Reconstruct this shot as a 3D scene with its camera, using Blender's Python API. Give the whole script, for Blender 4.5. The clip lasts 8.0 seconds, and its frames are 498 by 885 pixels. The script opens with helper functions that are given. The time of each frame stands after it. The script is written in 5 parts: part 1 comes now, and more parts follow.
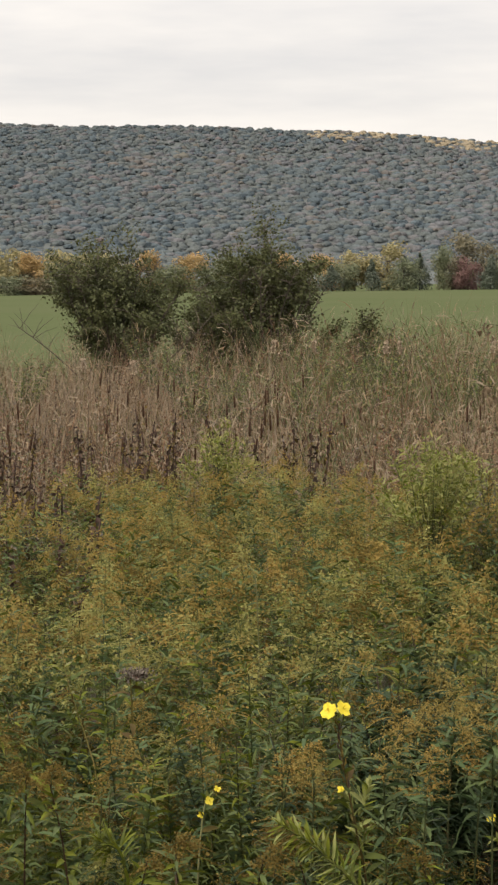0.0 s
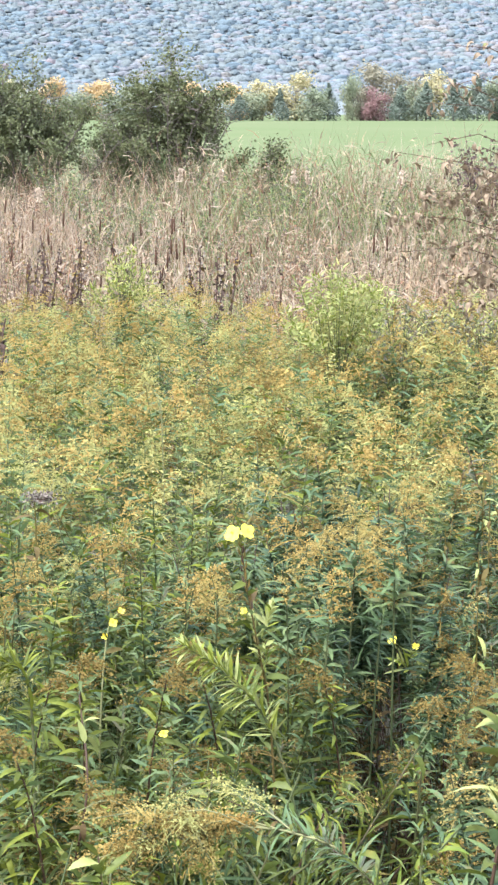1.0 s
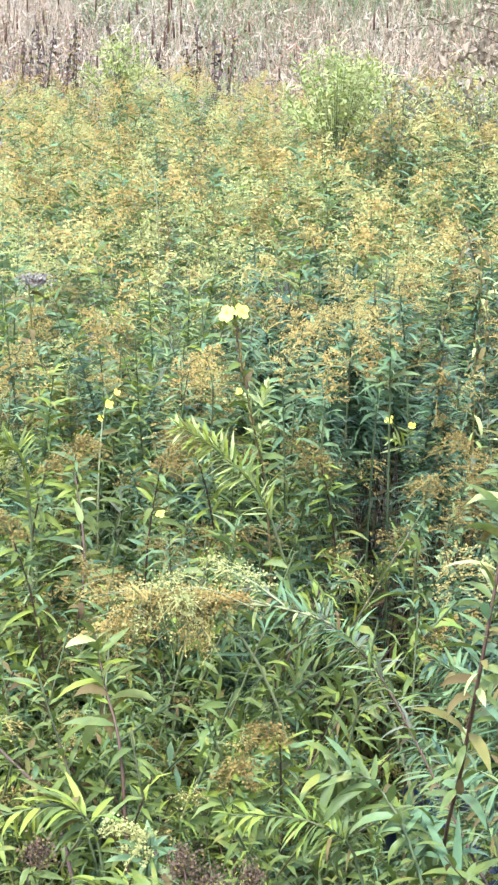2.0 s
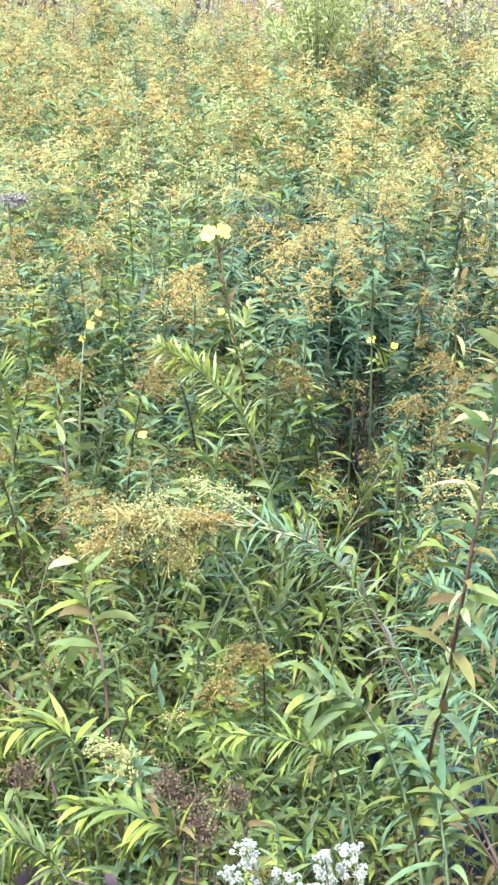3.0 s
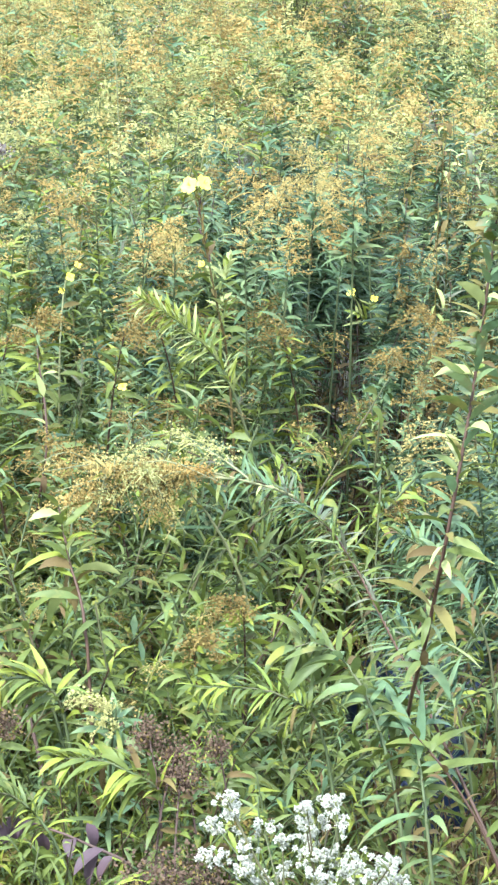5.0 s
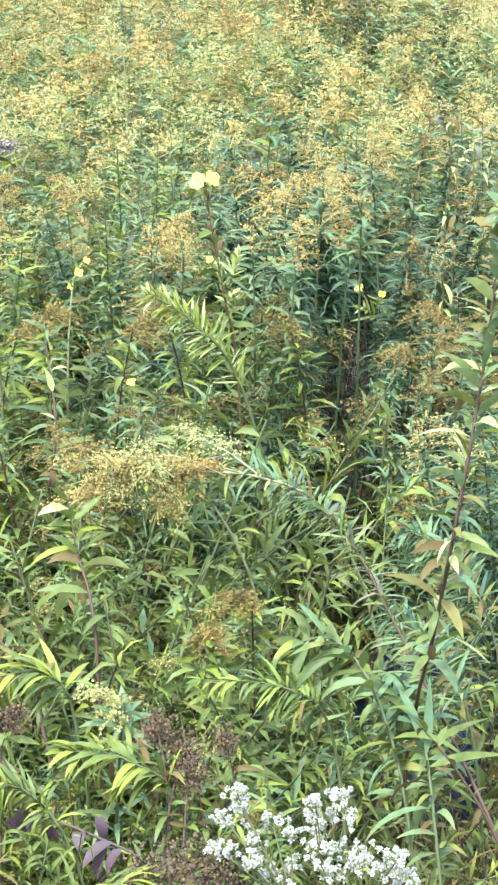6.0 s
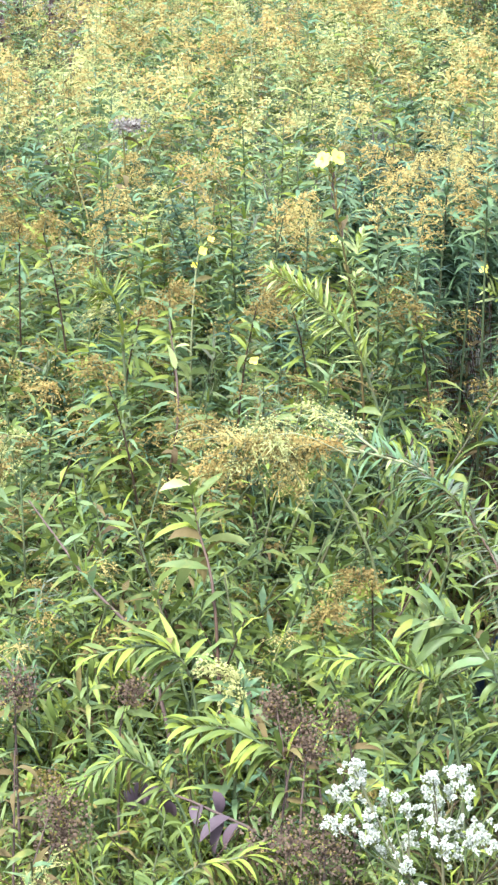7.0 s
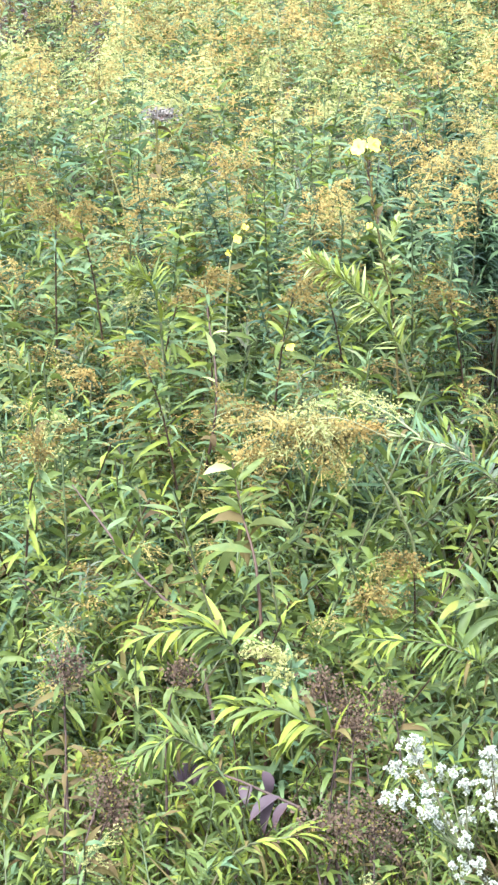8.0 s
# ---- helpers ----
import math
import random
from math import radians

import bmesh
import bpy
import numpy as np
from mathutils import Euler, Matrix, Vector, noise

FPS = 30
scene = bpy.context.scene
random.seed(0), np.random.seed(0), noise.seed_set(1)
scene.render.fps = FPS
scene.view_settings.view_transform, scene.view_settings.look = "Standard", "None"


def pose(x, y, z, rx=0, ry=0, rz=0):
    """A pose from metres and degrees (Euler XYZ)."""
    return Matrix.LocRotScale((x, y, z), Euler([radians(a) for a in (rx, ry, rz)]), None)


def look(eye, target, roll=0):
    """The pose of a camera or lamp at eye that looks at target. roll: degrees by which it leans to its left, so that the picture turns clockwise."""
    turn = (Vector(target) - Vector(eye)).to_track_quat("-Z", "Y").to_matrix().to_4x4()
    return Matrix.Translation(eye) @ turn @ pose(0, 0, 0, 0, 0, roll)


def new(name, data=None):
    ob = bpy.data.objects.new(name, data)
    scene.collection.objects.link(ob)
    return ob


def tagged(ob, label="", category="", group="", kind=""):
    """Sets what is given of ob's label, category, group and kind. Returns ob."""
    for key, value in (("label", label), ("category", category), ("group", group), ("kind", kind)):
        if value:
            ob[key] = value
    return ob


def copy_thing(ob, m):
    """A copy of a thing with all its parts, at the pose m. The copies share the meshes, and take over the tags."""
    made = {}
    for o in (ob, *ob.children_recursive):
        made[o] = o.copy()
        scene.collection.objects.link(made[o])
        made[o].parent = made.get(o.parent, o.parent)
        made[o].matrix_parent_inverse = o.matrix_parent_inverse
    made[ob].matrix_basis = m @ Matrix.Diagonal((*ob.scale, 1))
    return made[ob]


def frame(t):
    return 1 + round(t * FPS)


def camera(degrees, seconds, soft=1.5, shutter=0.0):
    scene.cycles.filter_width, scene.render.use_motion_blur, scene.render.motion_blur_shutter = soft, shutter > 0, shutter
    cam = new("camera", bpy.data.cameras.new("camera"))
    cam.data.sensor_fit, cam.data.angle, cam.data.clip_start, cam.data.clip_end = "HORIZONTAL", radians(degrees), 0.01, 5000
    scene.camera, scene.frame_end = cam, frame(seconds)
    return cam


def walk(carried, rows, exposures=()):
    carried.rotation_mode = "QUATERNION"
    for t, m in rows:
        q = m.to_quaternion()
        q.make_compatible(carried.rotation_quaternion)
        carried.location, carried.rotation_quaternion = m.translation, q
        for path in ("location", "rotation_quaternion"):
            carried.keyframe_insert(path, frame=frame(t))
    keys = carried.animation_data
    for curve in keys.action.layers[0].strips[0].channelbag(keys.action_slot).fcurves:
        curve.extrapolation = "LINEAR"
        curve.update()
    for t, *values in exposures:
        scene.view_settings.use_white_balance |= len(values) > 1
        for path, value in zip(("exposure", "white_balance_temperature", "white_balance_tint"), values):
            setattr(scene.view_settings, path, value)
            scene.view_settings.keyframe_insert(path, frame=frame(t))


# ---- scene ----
cam = camera(13.6, 8.0, soft=2.5)
PATH = [
    (0, (0.0000, -0.0000, 2.5000), (0.0027, 1.9941, 2.3463), -0.01),
    (0.5, (-0.0026, 0.0006, 2.4919), (0.0744, 1.9856, 2.2595), 0.46),
    (1, (0.0024, 0.0135, 2.4809), (0.0954, 1.9866, 2.1675), 0.65),
    (1.5, (0.0103, 0.0218, 2.4710), (0.0995, 1.9730, 2.0414), 0.48),
    (2, (0.0190, 0.0272, 2.4700), (0.1092, 1.9575, 1.9544), 0.18),
    (3.5, (0.0116, 0.0444, 2.4614), (0.1270, 1.9483, 1.8599), 0.30),
    (4, (0.0095, 0.0417, 2.4641), (0.1296, 1.9408, 1.8487), 0.42),
    (4.5, (0.0087, 0.0444, 2.4627), (0.1395, 1.9394, 1.8368), 0.53),
    (6, (0.0042, 0.0286, 2.4681), (0.1279, 1.9209, 1.8328), 0.51),
    (6.5, (0.0058, 0.0274, 2.4624), (0.0736, 1.9205, 1.8210), 0.40),
    (7, (0.0057, 0.0296, 2.4536), (0.0120, 1.9215, 1.8048), 0.05),
    (7.5, (-0.0115, 0.0186, 2.4514), (-0.0109, 1.9094, 1.7994), -0.05),
    (8, (-0.0498, 0.0073, 2.4383), (-0.0531, 1.8983, 1.7868), -0.15),
]
EXPOSURE = [(0.0, 0.08, 7100, 12), (0.5, 1.02, 6700, 15), (1.0, 1.9, 5650, 12), (1.5, 2.06, 5250, 8), (2.0, 2.25, 5110, 9), (3.5, 2.37, 5100, 9), (6.0, 2.36, 5200, 8), (8.0, 2.47, 5200, 8)]
walk(cam, [(t, look(eye, target, roll)) for t, eye, target, roll in PATH], EXPOSURE)

# ---- sky and sun ----
SUN_EL, SUN_AZ = radians(56), radians(50)   # veiled sun behind the viewer, to the left
world = bpy.data.worlds.new("overcast_sky")
scene.world = world
world.use_nodes = True
wn, wl = world.node_tree.nodes, world.node_tree.links
wn.clear()


def node(nodes, kind, **values):
    n = nodes.new(kind)
    for key, value in values.items():
        if isinstance(key, str) and key in n.inputs:
            n.inputs[key].default_value = value
    return n


w_out = wn.new("ShaderNodeOutputWorld")
w_bg = wn.new("ShaderNodeBackground")
w_sky = wn.new("ShaderNodeTexSky")
w_sky.sky_type, w_sky.sun_disc = "NISHITA", False
w_sky.sun_elevation, w_sky.sun_rotation = SUN_EL, math.pi + SUN_AZ
w_co = wn.new("ShaderNodeTexCoord")
w_sep = wn.new("ShaderNodeSeparateXYZ")
wl.new(w_co.outputs["Generated"], w_sep.inputs[0])
w_map = wn.new("ShaderNodeMapping")
w_map.inputs["Scale"].default_value = (1.6, 1.6, 9.0)
wl.new(w_co.outputs["Generated"], w_map.inputs[0])
w_noise = node(wn, "ShaderNodeTexNoise", Scale=2.3, Detail=5.0, Roughness=0.55)
wl.new(w_map.outputs[0], w_noise.inputs["Vector"])
w_cloud = wn.new("ShaderNodeValToRGB")
w_cloud.color_ramp.elements[0].position, w_cloud.color_ramp.elements[0].color = 0.36, (0.74, 0.76, 0.80, 1)
w_cloud.color_ramp.elements[1].position, w_cloud.color_ramp.elements[1].color = 0.62, (1.0, 0.99, 0.98, 1)
wl.new(w_noise.outputs["Fac"], w_cloud.inputs[0])
w_grad = wn.new("ShaderNodeMapRange")
w_grad.inputs["From Min"].default_value, w_grad.inputs["From Max"].default_value = 0.0, 1.0
w_grad.inputs["To Min"].default_value, w_grad.inputs["To Max"].default_value = 0.96, 1.5
wl.new(w_sep.outputs["Z"], w_grad.inputs["Value"])
w_mul = wn.new("ShaderNodeVectorMath")
w_mul.operation = "SCALE"
wl.new(w_cloud.outputs[0], w_mul.inputs[0])
wl.new(w_grad.outputs[0], w_mul.inputs["Scale"])
w_sc = wn.new("ShaderNodeVectorMath")
w_sc.operation = "SCALE"
w_sc.inputs["Scale"].default_value = 0.10
wl.new(w_sky.outputs[0], w_sc.inputs[0])
w_mix = wn.new("ShaderNodeMixRGB")
w_mix.inputs[0].default_value = 0.88
wl.new(w_sc.outputs[0], w_mix.inputs[1])
wl.new(w_mul.outputs[0], w_mix.inputs[2])
wl.new(w_mix.outputs[0], w_bg.inputs["Color"])
w_bg.inputs["Strength"].default_value = 1.0
wl.new(w_bg.outputs[0], w_out.inputs[0])

sun_data = bpy.data.lights.new("sun", "SUN")
sun_data.energy, sun_data.angle, sun_data.color = 3.3, radians(14), (1.0, 0.92, 0.80)
sun = new("sun", sun_data)
sun_way = Vector((math.sin(SUN_AZ) * math.cos(SUN_EL), math.cos(SUN_AZ) * math.cos(SUN_EL), -math.sin(SUN_EL)))
sun.matrix_world = look((0, -40, 60), Vector((0, -40, 60)) + sun_way)


# ---- materials ----
def foliage(name, colors, rough=0.55, translucent=0.3, spread=0.25, grain=60.0, bump=0.15, blotch=None, patch=7.0, piece=0.5, depth=0.004):
    """Leaf or stalk: hue differs from piece to piece and plant to plant, with fine streaks and browned blotches."""
    m = bpy.data.materials.new(name)
    m.use_nodes = True
    n, l = m.node_tree.nodes, m.node_tree.links
    n.clear()
    out = n.new("ShaderNodeOutputMaterial")
    geo, info, co = n.new("ShaderNodeNewGeometry"), n.new("ShaderNodeObjectInfo"), n.new("ShaderNodeTexCoord")
    hue = node(n, "ShaderNodeTexNoise", Scale=patch, Detail=2.0)
    l.new(geo.outputs["Position"], hue.inputs["Vector"])
    wide = n.new("ShaderNodeMath")
    wide.operation = "MULTIPLY_ADD"
    l.new(hue.outputs["Fac"], wide.inputs[0])
    wide.inputs[1].default_value, wide.inputs[2].default_value = 1.9, -0.45 - piece / 2 - 0.15
    one = n.new("ShaderNodeMath")
    one.operation = "MULTIPLY_ADD"
    l.new(geo.outputs["Random Per Island"], one.inputs[0])
    one.inputs[1].default_value = piece
    l.new(wide.outputs[0], one.inputs[2])
    frac = n.new("ShaderNodeMath")
    frac.operation, frac.use_clamp = "MULTIPLY_ADD", True
    l.new(info.outputs["Random"], frac.inputs[0])
    frac.inputs[1].default_value = 0.3
    l.new(one.outputs[0], frac.inputs[2])
    ramp = n.new("ShaderNodeValToRGB")
    for i, c in enumerate(colors):
        e = ramp.color_ramp.elements[i] if i < 2 else ramp.color_ramp.elements.new(0.5)
        e.position, e.color = i / max(1, len(colors) - 1), (*c, 1)
    l.new(frac.outputs[0], ramp.inputs[0])
    big = node(n, "ShaderNodeTexNoise", Scale=1.3, Detail=2.0)
    l.new(geo.outputs["Position"], big.inputs["Vector"])
    fine = node(n, "ShaderNodeTexNoise", Scale=grain, Detail=3.0)
    l.new(geo.outputs["Position"], fine.inputs["Vector"])
    v = n.new("ShaderNodeMath")
    v.operation = "MULTIPLY_ADD"
    l.new(fine.outputs["Fac"], v.inputs[0])
    v.inputs[1].default_value, v.inputs[2].default_value = spread * 2, 1 - spread
    v2 = n.new("ShaderNodeMath")
    v2.operation = "MULTIPLY_ADD"
    l.new(big.outputs["Fac"], v2.inputs[0])
    v2.inputs[1].default_value, v2.inputs[2].default_value = 0.5, 0.75
    vv = n.new("ShaderNodeMath")
    vv.operation = "MULTIPLY"
    l.new(v.outputs[0], vv.inputs[0])
    l.new(v2.outputs[0], vv.inputs[1])
    hsv = n.new("ShaderNodeHueSaturation")
    l.new(ramp.outputs[0], hsv.inputs["Color"])
    l.new(vv.outputs[0], hsv.inputs["Value"])
    color = hsv.outputs[0]
    if blotch:
        cut = n.new("ShaderNodeMapRange")
        cut.inputs["From Min"].default_value, cut.inputs["From Max"].default_value = 0.58, 0.70
        spots = node(n, "ShaderNodeTexNoise", Scale=26.0, Detail=4.0)
        l.new(geo.outputs["Position"], spots.inputs["Vector"])
        l.new(spots.outputs["Fac"], cut.inputs["Value"])
        mixb = n.new("ShaderNodeMixRGB")
        l.new(cut.outputs[0], mixb.inputs[0])
        l.new(color, mixb.inputs[1])
        mixb.inputs[2].default_value = (*blotch, 1)
        color = mixb.outputs[0]
    bs = n.new("ShaderNodeBsdfPrincipled")
    bs.inputs["Roughness"].default_value = rough
    bs.inputs["Specular IOR Level"].default_value = 0.2
    l.new(color, bs.inputs["Base Color"])
    bu = node(n, "ShaderNodeBump", Strength=bump, Distance=depth)
    l.new(fine.outputs["Fac"], bu.inputs["Height"])
    l.new(bu.outputs[0], bs.inputs["Normal"])
    if translucent > 0:
        tr = n.new("ShaderNodeBsdfTranslucent")
        l.new(color, tr.inputs["Color"])
        mx = n.new("ShaderNodeMixShader")
        mx.inputs[0].default_value = translucent
        l.new(bs.outputs[0], mx.inputs[1])
        l.new(tr.outputs[0], mx.inputs[2])
        l.new(mx.outputs[0], out.inputs[0])
    else:
        l.new(bs.outputs[0], out.inputs[0])
    return m


def surface(name, a, b, scale, rough=0.9, bump=0.5, scale2=0.0, c=None, distance=0.05, metal=0.0):
    """Ground-like surface mixed from two or three colours at two scales."""
    m = bpy.data.materials.new(name)
    m.use_nodes = True
    n, l = m.node_tree.nodes, m.node_tree.links
    bs = n["Principled BSDF"]
    bs.inputs["Roughness"].default_value = rough
    bs.inputs["Metallic"].default_value = metal
    bs.inputs["Specular IOR Level"].default_value = 0.3 if rough < 0.95 else 0.0
    geo = n.new("ShaderNodeNewGeometry")
    t1 = node(n, "ShaderNodeTexNoise", Scale=scale, Detail=6.0, Roughness=0.65)
    l.new(geo.outputs["Position"], t1.inputs["Vector"])
    r1 = n.new("ShaderNodeValToRGB")
    r1.color_ramp.elements[0].position, r1.color_ramp.elements[0].color = 0.3, (*a, 1)
    r1.color_ramp.elements[1].position, r1.color_ramp.elements[1].color = 0.7, (*b, 1)
    l.new(t1.outputs["Fac"], r1.inputs[0])
    color = r1.outputs[0]
    if c:
        t2 = node(n, "ShaderNodeTexNoise", Scale=scale2 or scale / 12, Detail=4.0)
        l.new(geo.outputs["Position"], t2.inputs["Vector"])
        r2 = n.new("ShaderNodeMapRange")
        r2.inputs["From Min"].default_value, r2.inputs["From Max"].default_value = 0.42, 0.62
        l.new(t2.outputs["Fac"], r2.inputs["Value"])
        mx = n.new("ShaderNodeMixRGB")
        l.new(r2.outputs[0], mx.inputs[0])
        l.new(color, mx.inputs[1])
        mx.inputs[2].default_value = (*c, 1)
        color = mx.outputs[0]
    l.new(color, bs.inputs["Base Color"])
    bu = node(n, "ShaderNodeBump", Strength=bump, Distance=distance)
    l.new(t1.outputs["Fac"], bu.inputs["Height"])
    l.new(bu.outputs[0], bs.inputs["Normal"])
    return m


M_LEAF = foliage("goldenrod_leaf", [(0.066, 0.106, 0.052), (0.084, 0.130, 0.056), (0.106, 0.152, 0.054), (0.132, 0.166, 0.054)], translucent=0.3, spread=0.38, bump=0.35, blotch=(0.12, 0.11, 0.045))
# blue-green leaf, its colour darkened for the shade around the gap
M_SHADETEAL = foliage("shaded_blue_green_leaf", [(0.028, 0.052, 0.030), (0.040, 0.070, 0.036), (0.055, 0.087, 0.040), (0.070, 0.096, 0.037)], translucent=0.25, spread=0.38, bump=0.35)
M_BROADLEAF = foliage("fresh_leaf", [(0.054, 0.080, 0.018), (0.084, 0.104, 0.018), (0.130, 0.130, 0.019), (0.066, 0.088, 0.024)], translucent=0.28, blotch=(0.14, 0.135, 0.03), rough=0.5, spread=0.38, bump=0.35)
M_LIMELEAF = foliage("lime_leaf", [(0.118, 0.152, 0.019), (0.154, 0.172, 0.020), (0.094, 0.134, 0.019)], translucent=0.28, spread=0.30, bump=0.35)
M_PALELEAF = foliage("pale_leaf", [(0.20, 0.23, 0.068), (0.25, 0.265, 0.09), (0.16, 0.19, 0.05)], translucent=0.25)
M_GREYLEAF = foliage("grey_green_leaf", [(0.075, 0.09, 0.05), (0.10, 0.10, 0.06), (0.06, 0.08, 0.04)], translucent=0.2)
M_DRYLEAF = foliage("withered_leaf", [(0.058, 0.035, 0.012), (0.081, 0.055, 0.019), (0.044, 0.029, 0.012), (0.084, 0.069, 0.017)], rough=0.75, translucent=0.2)
M_TANLEAF = foliage("pinkish_tan_leaf", [(0.130, 0.092, 0.033), (0.116, 0.106, 0.025), (0.150, 0.119, 0.039)], rough=0.7)
M_GOLD = foliage("goldenrod_bloom", [(0.246, 0.158, 0.045), (0.305, 0.214, 0.065), (0.336, 0.256, 0.086), (0.284, 0.246, 0.086)], rough=0.9, translucent=0.4, patch=5.0, piece=0.25)
M_YELLOWHEAD = foliage("greenish_yellow_bloom", [(0.335, 0.302, 0.105), (0.292, 0.280, 0.100), (0.236, 0.246, 0.090)], rough=0.9, translucent=0.4, piece=0.3)
M_BROWNHEAD = foliage("spent_brown_bloom", [(0.133, 0.090, 0.027), (0.175, 0.128, 0.034), (0.092, 0.065, 0.023)], rough=0.9, translucent=0.3)
M_STEM = foliage("green_stem", [(0.046, 0.062, 0.024), (0.062, 0.076, 0.029), (0.058, 0.046, 0.022)], rough=0.6, translucent=0)
M_PALESTEM = foliage("pale_straw_stem", [(0.16, 0.155, 0.075), (0.13, 0.135, 0.055)], rough=0.6, translucent=0)
M_REDSTEM = foliage("reddish_stem", [(0.039, 0.021, 0.013), (0.055, 0.031, 0.018)], rough=0.55, translucent=0)
M_REED = foliage("dry_reed", [(0.210, 0.148, 0.090), (0.280, 0.208, 0.132), (0.140, 0.095, 0.058), (0.226, 0.158, 0.096)], rough=0.8, translucent=0.2)
M_PALEREED = foliage("bleached_reed", [(0.310, 0.248, 0.178), (0.260, 0.210, 0.155), (0.360, 0.290, 0.208)], rough=0.8, translucent=0.2)
M_REDREED = foliage("russet_grass", [(0.165, 0.088, 0.050), (0.198, 0.112, 0.066), (0.122, 0.066, 0.042)], rough=0.8, translucent=0.2)
M_GREENREED = foliage("green_reed", [(0.078, 0.120, 0.048), (0.125, 0.158, 0.062), (0.175, 0.180, 0.085)], rough=0.7, translucent=0.25)
M_DARKSTALK = foliage("dark_dead_stalk", [(0.045, 0.028, 0.022), (0.07, 0.045, 0.035), (0.035, 0.025, 0.02)], rough=0.9, translucent=0)
M_CATTAIL = foliage("cattail_spike", [(0.045, 0.024, 0.015), (0.064, 0.034, 0.021)], rough=0.95, translucent=0)
M_FLUFF = foliage("seed_fluff", [(0.45, 0.37, 0.28), (0.40, 0.32, 0.24)], rough=1.0, translucent=0.2)
M_GREYFLUFF = foliage("grey_fluff", [(0.15, 0.127, 0.105), (0.20, 0.172, 0.145), (0.09, 0.075, 0.062)], rough=1.0, translucent=0.2)
M_SHRUB = foliage("shrub_leaf", [(0.066, 0.078, 0.035), (0.098, 0.109, 0.044), (0.137, 0.135, 0.054), (0.079, 0.091, 0.049)], grain=20, patch=1.6, piece=0.35)
M_BARK = foliage("grey_bark", [(0.075, 0.062, 0.052), (0.11, 0.092, 0.078)], rough=0.9, translucent=0, bump=0.5)
M_PETAL = foliage("yellow_petal", [(0.82, 0.69, 0.07), (0.85, 0.74, 0.10)], rough=0.5, translucent=0.35, spread=0.06, bump=0.05)
M_WHITE = foliage("white_floret", [(0.42, 0.41, 0.335), (0.34, 0.34, 0.265)], rough=0.8, translucent=0.25, spread=0.08)
M_PURPLE = foliage("purple_leaf", [(0.043, 0.027, 0.031), (0.064, 0.040, 0.044), (0.032, 0.022, 0.024)], rough=0.6, translucent=0.15)
M_PURPLEBUSH = foliage("wine_red_leaf", [(0.072, 0.049, 0.046), (0.093, 0.062, 0.057)], rough=0.6)
M_RUSTLEAF = foliage("rusty_sapling_leaf", [(0.055, 0.038, 0.026), (0.145, 0.102, 0.064), (0.240, 0.182, 0.120), (0.170, 0.175, 0.066), (0.115, 0.080, 0.050)], rough=0.65, translucent=0.2, patch=25.0, piece=0.9)
M_SEED = foliage("dull_brown_seed", [(0.066, 0.041, 0.026), (0.088, 0.058, 0.036), (0.047, 0.031, 0.022)], rough=1.0, translucent=0.2)
M_BLUE = surface("dark_blue_sheet", (0.003, 0.007, 0.019), (0.005, 0.012, 0.034), 30.0, rough=0.5, bump=0.2, distance=0.01)
M_BEDSOIL = surface("reed_litter", (0.05, 0.038, 0.028), (0.12, 0.085, 0.06), 9.0, c=(0.07, 0.07, 0.035), scale2=0.8)
M_GROUND = surface("thatch_soil", (0.018, 0.014, 0.010), (0.055, 0.042, 0.026), 38.0, c=(0.032, 0.032, 0.018), scale2=2.0)
M_VERGE = surface("rough_grass_sod", (0.030, 0.034, 0.014), (0.075, 0.082, 0.032), 24.0, rough=0.95, c=(0.060, 0.055, 0.026), scale2=1.1)
M_FIELD = surface("crop_field", (0.074, 0.095, 0.047), (0.094, 0.113, 0.058), 0.6, rough=1.0, c=(0.092, 0.108, 0.058), scale2=0.02, bump=0.3)
# ground under the far trees, lightened and blued to their haze tone
M_HAZYHILL = surface("hazy_forest_floor", (0.080, 0.096, 0.098), (0.094, 0.106, 0.108), 0.15, bump=0.4, distance=1.0)


